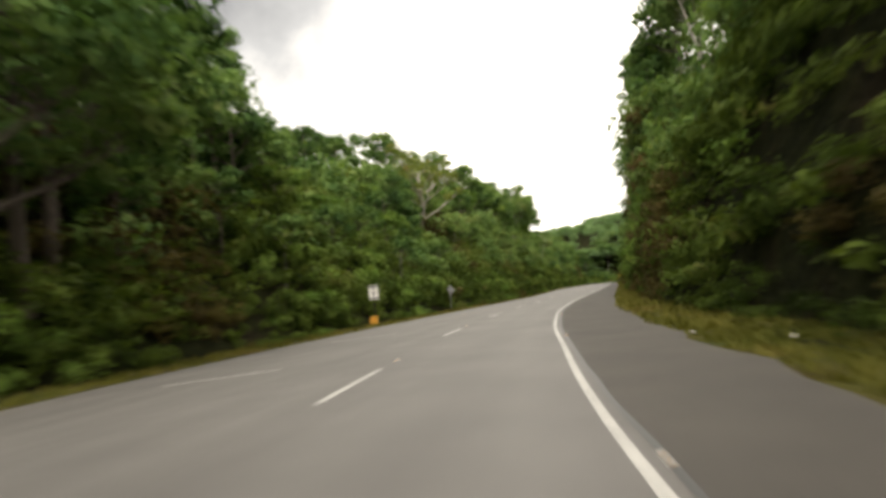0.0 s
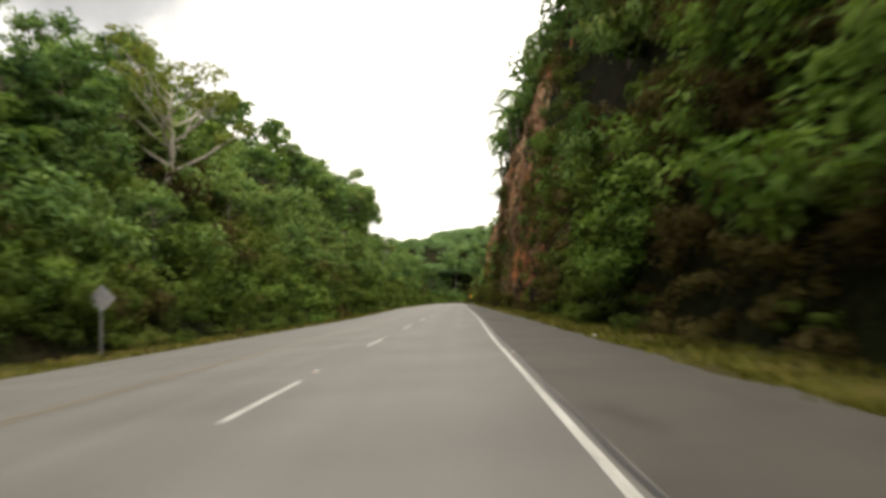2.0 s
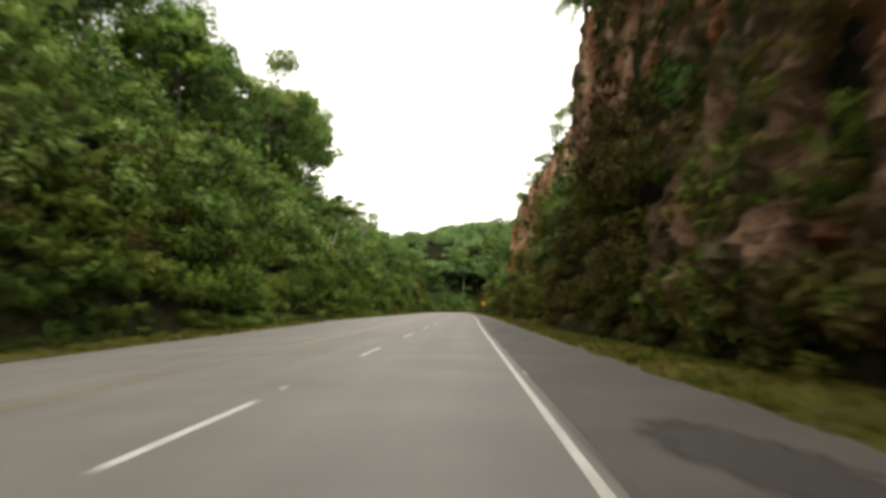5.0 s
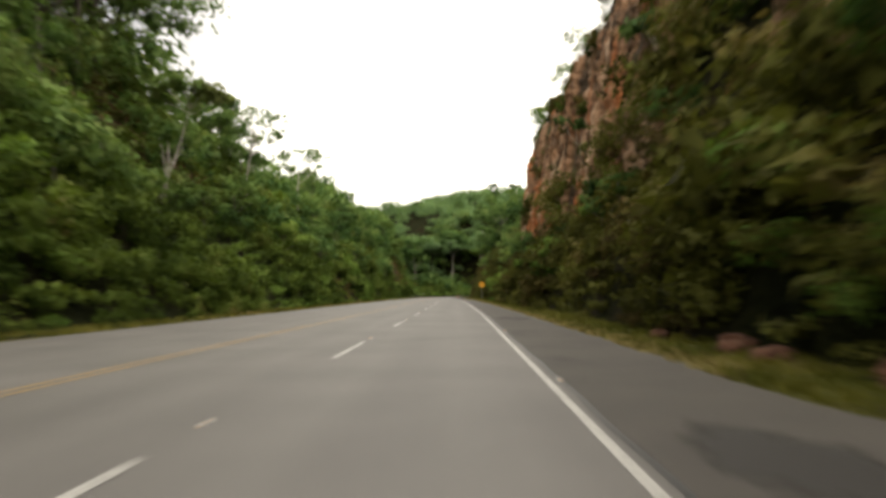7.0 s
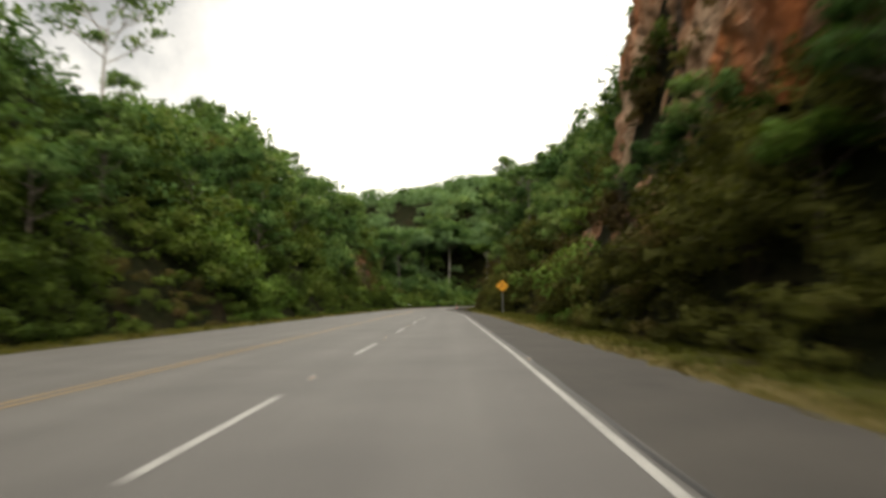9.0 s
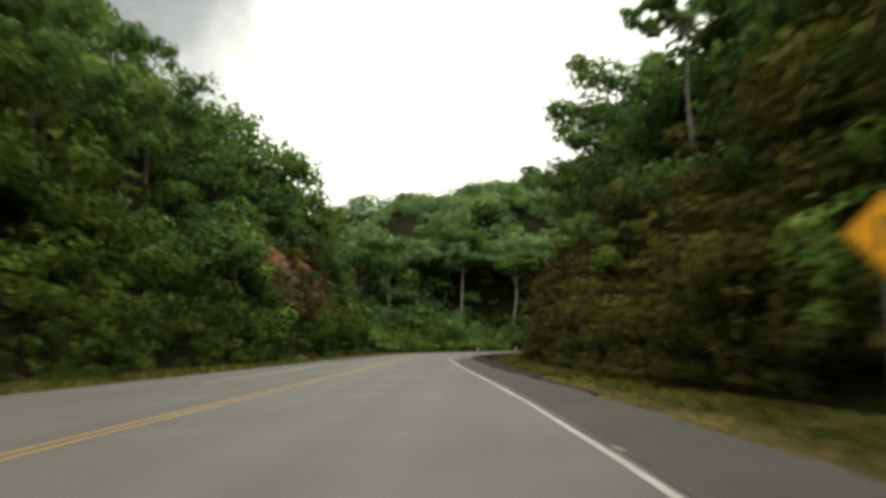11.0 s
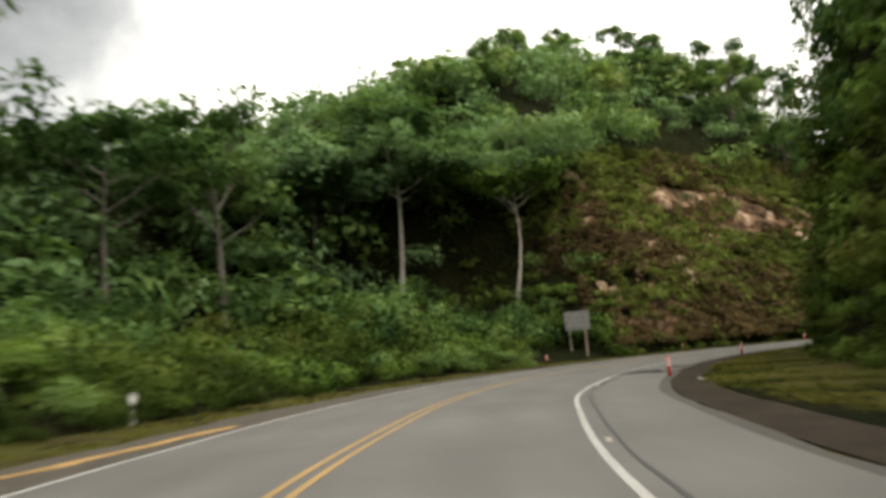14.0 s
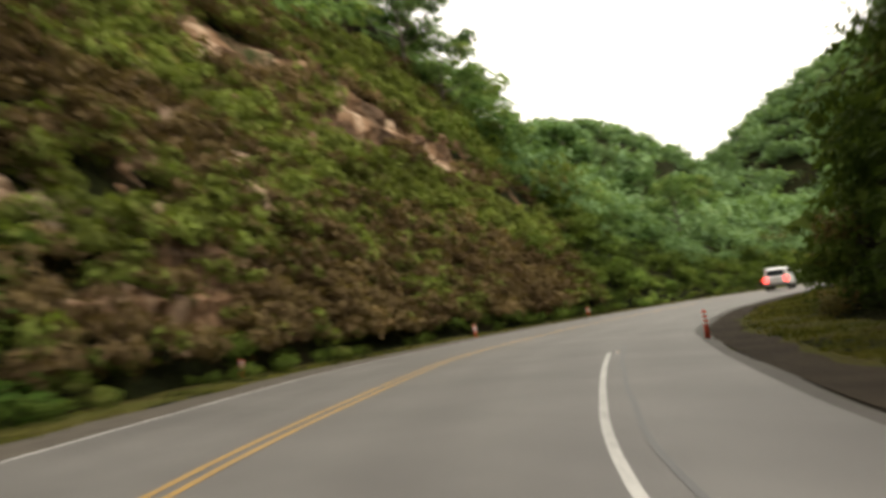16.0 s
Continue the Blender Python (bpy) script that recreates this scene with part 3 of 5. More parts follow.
def stain(st, u, along, across, turn):
    """A soaked-in dark spill lying on the asphalt."""
    a = np.linspace(0, 2 * np.pi, 40, endpoint=False)
    v = np.r_[[[0, 0, 0]], np.stack([1.5 * along * np.cos(a), 1.5 * across * np.sin(a), 0 * a], 1)]
    k = np.arange(40)
    ob = from_arrays("oil_stain", v, np.stack([np.zeros(40, int), 1 + k, 1 + (k + 1) % 40], 1), M_STAIN, ROAD, "dark oil stain on the asphalt")
    x, y = at(st, u)
    ob.location = (float(x), float(y), 0.0035 if u < paved_u(st) else -0.008)
    ob.rotation_euler = (0, 0, math.pi / 2 - float(np.interp(st, ALONG, HEAD)) + turn)


for spot in STAINS:
    stain(*spot)
for k in range(5):
    s0 = 2.7 + 12.6 * k
    bar = ribbon("warning_bar", s0, s0 + 0.2, const(-2.6), const(0.1), 0.005, M_WHITE, ROAD, "worn white bar across the far lane", step=0.1)


# ---------------------------------------------------------------- rock faces
# side, stations, heights, share under shrubs, share under creepers, stone
FACES = ((1, 92, 150, 0.6, 12, 0.35, 0.5, M_DARKROCK), (1, 98, 180, 9, 21.5, 0.2, 0.3, M_ROCK), (1, 184, 279, 5.5, 21, 0.1, 0.16, M_ROCK), (1, 258, 281, 2.5, 8, 0.1, 0.2, M_ROCK), (1, 346, 378, 0.6, 16, 0.12, 0.5, M_DARKROCK), (-1, 343, 374, 3.0, 9.6, 0.4, 0.7, M_DARKROCK),
         (-1, 417, 458, 0.8, 19, 0.12, 0.92, M_BANK), (-1, 212, 240, 9, 17, 0.65, 0.6, M_DARKROCK))


def profile(side, s, z):
    """Distance beyond the paving at which the slope reaches a height."""
    tab = LEFT if side < 0 else RIGHT
    foot, rise, ease, upper = (tab(s, k) for k in (1, 2, 3, 4))
    return foot + np.minimum(z, ease) / rise + np.maximum(z - ease, 0) / upper


def ridged(p):
    return 1 - abs(noise.noise(p)) * 2.2


# the bare bedded strip high on the bank: station, middle height, half height
STRIP = table((426, 13.4, 0.1), (430, 13.3, 1.6), (436, 13.2, 2.6), (443, 12.4, 2.6), (450, 10.6, 2.2), (457, 8.6, 1.2))


def in_strip(s, z):
    return (s > 427) & (s < 457) & (np.abs(z - STRIP(s, 1)) < STRIP(s, 2))


def rock_face(side, s0, s1, z0, z1, cover, grown, stone):
    step = 0.28 if z0 < 5 and stone is M_DARKROCK else 0.36
    edge = left_edge if side < 0 else right_edge
    ss, zz = np.arange(s0, s1, step), np.arange(z0, z1, step)
    S, Z = np.meshgrid(ss, zz, indexing="ij")
    S, Z = S.ravel(), Z.ravel()
    S = S + 0.17 * np.sin(Z * 7.1 + S * 3.3)
    d = profile(side, S, Z)
    x, y = at(S, side * (edge(S) + d))
    out = np.empty(len(S))
    inner = in_strip(S, Z)
    for k in range(len(S)):
        a, b, c = x[k], y[k], Z[k]
        big = noise.noise(Vector((a * 0.11, b * 0.11, c * 0.07)))
        rib = ridged(Vector((a * 0.34, b * 0.34, c * 0.1)))
        crag = ridged(Vector((a * 0.8 + 7, b * 0.8, c * 0.42)))
        chip = noise.noise(Vector((a * 2.1, b * 2.1, c * 1.6)))
        cell = noise.voronoi(Vector((a * 0.95, b * 0.95, c * 0.6)))[0]
        block = min(cell[1] - cell[0], 0.45)
        small = noise.voronoi(Vector((a * 2.3, b * 2.3, c * 1.7)))[0]
        if stone is M_BANK:                                 # ledges of the bedded rock
            out[k] = 0.68 + 0.4 * inner[k] + 0.6 * big + 0.25 * rib + 0.6 * noise.noise(Vector((a * 0.16, b * 0.16, c * 1.15))) + 0.3 * crag + 0.3 * chip + 0.8 * block
        elif stone is M_ROCK:                               # smoother upright slabs
            slab = ridged(Vector((a * 0.3, b * 0.3, c * 0.05)))
            out[k] = 0.65 + 1.0 * big + 0.6 * slab + 0.3 * crag + 0.25 * chip + 0.45 * block + 0.2 * min(small[1] - small[0], 0.4)
        else:
            out[k] = 0.35 + 1.2 * big + 0.7 * rib + 0.45 * crag + 0.35 * chip + 0.5 * block + 0.25 * min(small[1] - small[0], 0.4)
    rim = np.minimum.reduce([S - s0, s1 - S, Z - z0 + 1.5, z1 - Z]) / 3.0
    out = out - 0.85 - 2.5 * np.clip(1 - rim, 0, 1) ** 2
    x, y = at(S, side * (edge(S) + d - out))
    f = grid_faces(len(ss), len(zz))
    ob = from_arrays("rock_face", np.stack([x, y, Z + 0.2 * out], 1), f if side > 0 else f[:, ::-1], stone)
    words = "craggy orange and cream cut rock face above the road" if stone is not M_DARKROCK else "jagged dark brown rock face beside the road"
    return tagged(ob, words, "rock face", kind="structure")


for spec in FACES:
    rock_face(*spec)


def bare(side, x, y, z, s, share=1.0):
    """True where the rock shows and no shrub grows."""
    gone = np.zeros(len(x), bool)
    patch = 0.5 + 0.5 * lumps(x + 3 * z, y + 2 * z, 0.45)
    for sd, s0, s1, z0, z1, cover, grown, stone in FACES:
        if sd == side:
            gone |= (s > s0 + 2) & (s < s1 - 2) & (z > z0) & (z < z1 - 1.5) & (patch > cover * share)
    return gone


# ---------------------------------------------------------------- foliage arrays
RNG = np.random.default_rng(7)


def leaf_fan(n, size, rng, flat=0.85, lobes=5, up=0.45, spread=0.5, rads=(0.4, 0.62)):
    """Leaves on the skin of a lumpy crown of radius 1: one pointed triangle each, shaded with the swell of its lobe."""
    cent = rng.normal(size=(lobes, 3))
    cent /= np.linalg.norm(cent, axis=1)[:, None]
    cent[:, 2] = np.abs(cent[:, 2]) * 0.8
    cent *= spread * rng.uniform(0.75, 1.2, (lobes, 1))
    rad = rng.uniform(*rads, lobes) if lobes > 1 else np.array([0.95])
    which = rng.integers(0, lobes, n)
    nrm = rng.normal(size=(n, 3))
    nrm[:, 2] += 0.35
    nrm /= np.linalg.norm(nrm, axis=1)[:, None]
    c = cent[which] + nrm * (rad[which] * rng.uniform(0.6, 1.1, n))[:, None]
    c[:, 2] *= flat
    out = 0.8 * nrm + rng.normal(scale=0.45, size=(n, 3)) + (0, 0, up)
    out /= np.linalg.norm(out, axis=1)[:, None]
    way = np.cross(out, rng.normal(size=(n, 3)))
    way[:, 2] -= 0.25
    way /= np.linalg.norm(way, axis=1)[:, None]
    side = np.cross(out, way)
    ln = (size * rng.uniform(0.55, 1.4, n))[:, None]
    tri = np.stack([c - way * ln * 0.35 + side * ln * 0.34, c - way * ln * 0.45 - side * ln * 0.3, c + way * ln * 0.7], 1)
    swell = c / np.linalg.norm(c, axis=1)[:, None]
    soft = 0.55 * nrm + 0.5 * swell + 0.15 * out
    soft /= np.linalg.norm(soft, axis=1)[:, None]
    return tri.reshape(-1, 3), np.arange(3 * n).reshape(-1, 3), np.repeat(soft, 3, 0)


def shrub(n, size, seed, flat=0.85, lobes=6, spread=0.5, rads=(0.4, 0.62)):
    return leaf_fan(n, size, np.random.default_rng(seed), flat, lobes, 0.45, spread, rads)


def scatter(name, protos, places, mats, label, category="undergrowth"):
    """Many shrubs in one mesh. places: rows of x, y, z, size, turn, squash."""
    vs, fs, ns, at0 = [], [], [], 0
    pick = RNG.integers(0, len(protos), len(places))
    for p, (x, y, z, r, a, sq) in zip(pick, places):
        v, f, q = protos[p]
        c, s = math.cos(a), math.sin(a)
        vs.append(np.stack([(v[:, 0] * c - v[:, 1] * s) * r + x, (v[:, 0] * s + v[:, 1] * c) * r + y, v[:, 2] * r * sq + z], 1))
        ns.append(np.stack([q[:, 0] * c - q[:, 1] * s, q[:, 0] * s + q[:, 1] * c, q[:, 2]], 1))
        fs.append(f + at0)
        at0 += len(v)
    if not vs:
        return None
    ob = from_arrays(name, np.concatenate(vs), np.concatenate(fs), mats, normals=np.concatenate(ns), smooth=True)
    return tagged(ob, label, category, kind="stuff")


SMALL = [shrub(230, 0.145, 20 + k, 0.85, 7, 0.6, (0.28, 0.52)) for k in range(8)]
TINY = [shrub(40, 0.38, 80 + k, 0.7, 5) for k in range(8)]
COVER = [shrub(50, 0.3, 140 + k, 0.8, 6, 0.6, (0.3, 0.5)) for k in range(5)]
DISTANT = [shrub(75, 0.26, 150 + k, 0.85, 9, 0.6, (0.28, 0.5)) for k in range(5)]
FINE = [shrub(60, 0.27, 170 + k, 0.65, 6) for k in range(6)]
CARPET = [shrub(40, 0.36, 120 + k, 0.5, 5) for k in range(8)]
LARGE = [shrub(220, 0.155, 40 + k, 0.85, 9, 0.6, (0.28, 0.52)) for k in range(8)]


def slope_places(side, s0, s1, a0, a1, per, size, share=1.0, strict=True):
    """Places along the slope; a is the length up it from the foot."""
    tab, edge = (LEFT, left_edge) if side < 0 else (RIGHT, right_edge)
    n = int((s1 - s0) * (a1 - a0) * per)
    s, a = RNG.uniform(s0, s1, n), RNG.uniform(a0, a1, n)
    foot, rise, ease, upper = (tab(s, k) for k in (1, 2, 3, 4))
    k1, k2 = np.sqrt(1 + rise ** 2), np.sqrt(1 + upper ** 2)
    low = np.minimum(np.maximum(a, 0), ease / rise * k1)
    d = foot + np.minimum(a, 0) + low / k1 + np.maximum(a - low, 0) * (a > 0) / k2
    x, y = at(s, side * (edge(s) + d))
    z = height(x, y)
    swell = lumps(x + 5, y, 0.31)
    r = RNG.uniform(*size, n) * np.clip(0.6 + a / 5, 0.5, 1) * (1 + 0.45 * swell)
    r = r * np.where((a > 0) & (a < ease / rise * k1), np.clip(2.4 / rise, 0.7, 1), 1)
    lean = np.where(a < ease / rise * k1, rise / k1, upper / k2) * (a > 0)
    x, y = at(s, side * (edge(s) + d - 0.3 * r * lean))
    rows = np.stack([x, y, z + 0.25 * r, r, RNG.uniform(0, 6.28, n), RNG.uniform(0.75, 1.2, n)], 1)
    return rows[~bare(side, x, y, z, s, share)] if strict else rows


def pits(rows, k, depth):
    """Leaves dark gaps between the clumps of growth."""
    return rows[lumps(rows[:, 0] * 1.3 + 2 * rows[:, 2], rows[:, 1] * 1.1 + 31, k) > depth]


def recess(rows):
    """The shaded hollows under the tall trees stay free of shrubs."""
    st, u = station(rows[:, 0], rows[:, 1])
    d = -u - left_edge(st)
    clear = np.zeros(len(rows), bool)
    for cx, cy, cr, cz in ((-16.2, 52.4, 1.7, -9), (-15.2, 50.8, 1.7, -9), (-15.6, 77.7, 1.2, -9), (7.3, 45.0, 3.4, 8.6), (6.2, 38.5, 3.0, 7.3), (4.0, 34.5, 2.6, 5.6), (5.2, 42.5, 2.6, 7.4), (8.6, 53.0, 3.2, 10.0)):
        clear |= (np.hypot(rows[:, 0] - cx, rows[:, 1] - cy) < cr) & (rows[:, 2] > cz)
    rows, st, d = rows[~clear], st[~clear], d[~clear]
    rows = rows[~((np.abs(st - 411.5) < 4) & (d > 0) & (d < 5.0))]
    st, u = station(rows[:, 0], rows[:, 1])
    d = -u - left_edge(st)
    return rows[~((st > 392) & (st < 420) & (d > np.interp(st, (392, 415, 420), (14, 9.0, 6))) & (rows[:, 2] < 12.5) & (u < 0) & (RNG.uniform(size=len(rows)) > 0.45))]


BANDS = [(a, min(a + 60, 525)) for a in range(-20, 520, 60)]
for side in (-1, 1):
    for a, b in BANDS:
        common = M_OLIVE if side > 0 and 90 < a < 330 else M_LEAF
        low = slope_places(side, a, b, -1.2 if side < 0 else -0.6, 3.0, 0.7, (0.85, 1.35))
        near = pits(slope_places(side, a, b, 1.5, 8, 0.38, (0.9, 1.9)), 0.5, -0.5)
        mid = recess(pits(slope_places(side, a, b, 6, 18, 0.23, (1.3, 2.6)), 0.4, -0.5))
        both = recess(np.r_[low, near])
        mat_ = recess(slope_places(side, a, b, 0, 17, 0.24, (0.9, 1.45)))
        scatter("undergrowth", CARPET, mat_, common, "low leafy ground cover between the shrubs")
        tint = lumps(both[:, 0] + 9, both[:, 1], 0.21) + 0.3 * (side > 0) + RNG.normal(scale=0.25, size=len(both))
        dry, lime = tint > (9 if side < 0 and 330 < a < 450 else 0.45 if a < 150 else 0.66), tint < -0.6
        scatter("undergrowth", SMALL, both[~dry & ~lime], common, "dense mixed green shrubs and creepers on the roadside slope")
        scatter("undergrowth", SMALL, both[dry], M_DRY, "patches of brown drying creepers among the shrubs")
        scatter("undergrowth", SMALL, both[lime], M_BRIGHT, "fresh light green shrubs among the darker growth")
        olive = lumps(mid[:, 0] + 29, mid[:, 1], 0.19) + RNG.normal(scale=0.3, size=len(mid)) > 0.3
        brown = lumps(mid[:, 0] + 3, mid[:, 1] + 20, 0.13) + RNG.normal(scale=0.2, size=len(mid)) > (9 if side < 0 and 330 < a < 450 else 0.62)
        scatter("undergrowth", SMALL, mid[brown], M_DRY, "patches of brown drying creepers among the shrubs")
        mid, olive = mid[~brown], olive[~brown]
        # past station 450 haze is again put into the leaf colour
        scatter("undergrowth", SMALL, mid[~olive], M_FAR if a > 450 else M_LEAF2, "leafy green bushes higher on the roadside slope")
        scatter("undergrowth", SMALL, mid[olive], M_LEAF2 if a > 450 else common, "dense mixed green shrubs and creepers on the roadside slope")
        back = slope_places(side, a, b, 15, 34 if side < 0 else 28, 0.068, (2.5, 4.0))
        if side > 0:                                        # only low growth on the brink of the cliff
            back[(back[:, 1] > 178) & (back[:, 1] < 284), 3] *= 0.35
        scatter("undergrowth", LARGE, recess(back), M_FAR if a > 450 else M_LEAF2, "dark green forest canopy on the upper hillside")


hollow = recess(slope_places(-1, 374, 417, -0.3, 13, 0.5, (1.0, 1.9), strict=False))
shade = lumps(hollow[:, 0], hollow[:, 1], 0.35)
fresh, plain_ = shade > 0.38, shade < 0.05
scatter("undergrowth", SMALL, hollow[plain_], M_LEAF, "dark green shrubs filling the hollow outside the bend")
scatter("undergrowth", SMALL, hollow[~fresh & ~plain_], M_LEAF2, "tall green shrubs filling the hollow outside the bend")
scatter("undergrowth", SMALL, hollow[fresh], M_BRIGHT, "bright green leafy shrubs in the hollow outside the bend")
n = 60
roof = np.stack([RNG.uniform(-13, 17, n), RNG.uniform(411, 424, n), RNG.uniform(14.5, 18.0, n), RNG.uniform(2.0, 3.2, n), RNG.uniform(0, 6.28, n), RNG.uniform(0.5, 0.75, n)], 1)
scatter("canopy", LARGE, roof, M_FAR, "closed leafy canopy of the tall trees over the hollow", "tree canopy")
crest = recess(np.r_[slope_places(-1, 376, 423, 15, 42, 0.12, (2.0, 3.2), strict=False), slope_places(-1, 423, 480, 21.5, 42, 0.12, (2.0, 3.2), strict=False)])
scatter("undergrowth", LARGE, crest, M_FAR, "forest canopy on the hill beyond the bend, paled for haze")


# stands of one colour among the mixed growth
for side, s0, s1, a0, a1, thick, mat_, words in (
        (1, 44, 80, 1.5, 9, 0.32, M_BRIGHT, "light yellow green bushes on the steep slope"),
        (1, 98, 116, 5, 12, 0.3, M_BRIGHT, "light yellow green bushes on the steep slope"),
        (1, 196, 246, 6.0, 10.5, 0.3, M_OLIVE, "olive bushes climbing the foot of the cliff"),
        (-1, 140, 176, 4, 13, 0.2, M_DRY, "patch of dry brown creepers on the slope"),
        (-1, 146, 168, 3, 8, 0.12, M_SCRUB, "dry yellowish scrub on the slope"),
        (-1, 58, 96, 2, 9, 0.16, M_BRIGHT, "fresh light green shrubs on the slope"),
        (-1, 118, 140, 2, 9, 0.16, M_BRIGHT, "fresh light green shrubs on the slope")):
    rows = slope_places(side, s0, s1, a0, a1, thick, (0.9, 1.7) if side < 0 else (1.6, 2.5), strict=s0 != 196)
    scatter("undergrowth", SMALL, recess(rows[lumps(rows[:, 0] + rows[:, 2], rows[:, 1] + 1.5 * rows[:, 2], 0.33) > -0.15]), mat_, words)


def creepers(side, s0, s1, z0, z1, cover, grown, stone):
    """Low plants and hanging growth that half cover a rock face."""
    n = int((s1 - s0) * (z1 - z0) * (0.9 + 0.9 * grown) * (4.2 if stone is M_BANK else 1))
    s, z = RNG.uniform(s0, s1, n), RNG.uniform(z0, z1, n)
    edge = left_edge if side < 0 else right_edge
    x, y = at(s, side * (edge(s) + profile(side, s, z)))
    ok = lumps(x + 2 * z, y - z, 0.6) + 0.5 * lumps(x, y + z, 1.3) < 2.2 * grown - 0.75
    if stone is M_BANK:
        ok &= ~(in_strip(s, z) & (lumps(x * 1.2, y + 2 * z, 0.6) > -0.15)) & ~((s > 418.5) & (s < 424) & (z < 7) & (lumps(x, y + 3 * z, 0.9) > 0.15))
    s, z = s[ok], z[ok]
    x, y = at(s, side * (edge(s) + profile(side, s, z) - (0.85 if stone is M_BANK else 0.45)))
    r = RNG.uniform(0.4, 0.9, len(s))
    rows = np.stack([x, y, z, r, RNG.uniform(0, 6.28, len(s)), RNG.uniform(0.8, 1.6, len(s))], 1)
    dry = lumps(x, y + z, 0.35) + RNG.normal(scale=0.35, size=len(s)) > 0.05
    if stone is M_BANK:
        green = ((z < STRIP(s, 1) - STRIP(s, 2)) & (z > STRIP(s, 1) - STRIP(s, 2) - 3.2)) | (z > STRIP(s, 1) + STRIP(s, 2) - 0.5)
        dry = 0.8 * lumps(x, y + z, 0.45) + RNG.normal(scale=0.4, size=len(s)) > np.where(green, 0.55, -0.3)
    scatter("creepers", FINE if stone is M_BANK or s0 < 100 else TINY, rows[~dry], M_SCRUB if stone is M_BANK else M_LEAF, "low green creepers clinging to the rock face", "creepers")
    scatter("creepers", FINE if stone is M_BANK or s0 < 100 else TINY, rows[dry], M_STRAW if stone is M_BANK else M_DRY, "brown dry creepers clinging to the rock face", "creepers")


for spec in FACES:
    creepers(*spec)

for s0, s1, zt in ((98, 180, 20.8), (184, 279, 19.8)):
    n = int((s1 - s0) * 5.5)
    bs, bz = RNG.uniform(s0, s1, n), zt - 0.2 + RNG.normal(scale=0.55, size=n)
    br = RNG.uniform(0.4, 0.95, n)
    bx, by = at(bs, right_edge(bs) + profile(1, bs, bz) + RNG.uniform(-0.3, 1.0, n))
    brow = np.stack([bx, by, bz, br, RNG.uniform(0, 6.28, n), RNG.uniform(0.8, 1.5, n)], 1)
    dry = RNG.uniform(size=n) > 0.6
    scatter("creepers", SMALL, brow[~dry], M_LEAF, "green bushes hanging over the brow of the cliff", "creepers")
    scatter("creepers", SMALL, brow[dry], M_DRY, "brown bushes hanging over the brow of the cliff", "creepers")

n = 2600
fx, fy = np.r_[RNG.uniform(-70, 300, n), RNG.uniform(110, 290, 1100)], np.r_[RNG.uniform(398, 600, n), RNG.uniform(400, 560, 1100)]
fs_, fu = station(fx, fy)
keep = (fu < -26) | ((np.abs(fu) > 13) & (fx > 92))
fx, fy = fx[keep], fy[keep]
fz = height(fx, fy)
fr = RNG.uniform(2.8, 4.8, len(fx))
wood = np.stack([fx, fy, fz + fr * 0.3, fr, RNG.uniform(0, 6.28, len(fx)), RNG.uniform(0.8, 1.25, len(fx))], 1)
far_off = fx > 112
scatter("far_woods", LARGE, wood[~far_off], M_FAR, "continuous forest on the hill beyond the bend, paled for haze", "forest")
scatter("far_woods", DISTANT, wood[far_off], M_FAR, "forest covering the far ridge, its green paled for haze", "forest")

n = 900
ox, oy = RNG.uniform(-125, 150, n), RNG.uniform(-60, 420, n)
so, uo = station(ox, oy)
keep = (uo < -38) | ((uo > 42) & (oy < 360))
ox, oy = ox[keep], oy[keep]
orad = RNG.uniform(3.5, 6.0, len(ox))
scatter("far_woods", COVER, np.stack([ox, oy, height(ox, oy) + orad * 0.2, orad, RNG.uniform(0, 6.28, len(ox)), RNG.uniform(0.8, 1.2, len(ox))], 1), M_LEAF2,
        "continuous green forest on the land behind the cutting", "forest")

# ---------------------------------------------------------------- trees


def tube(pts, radii, n=6):
    p, r = np.asarray(pts, float), np.asarray(radii, float)
    t = np.gradient(p, axis=0)
    t /= np.linalg.norm(t, axis=1)[:, None]
    a = np.cross(t, (0.31, 0.2, 0.93) if abs(t[0, 2]) < 0.8 else (1, 0, 0.1))
    a /= np.linalg.norm(a, axis=1)[:, None]
    b = np.cross(t, a)
    ang = np.linspace(0, 2 * np.pi, n, endpoint=False)
    ring = a[:, None] * np.cos(ang)[None, :, None] + b[:, None] * np.sin(ang)[None, :, None]
    v = (p[:, None] + ring * r[:, None, None]).reshape(-1, 3)
    i = np.arange(len(p) * n).reshape(len(p), n)
    j = np.roll(i, -1, 1)
    return v, np.stack([i[:-1], i[1:], j[1:], j[:-1]], -1).reshape(-1, 4)


def join(parts):
    vs, fs, k = [], [], 0
    for v, f in parts:
        vs.append(v)
        fs.append(f + k)
        k += len(v)
    return np.concatenate(vs), np.concatenate(fs)


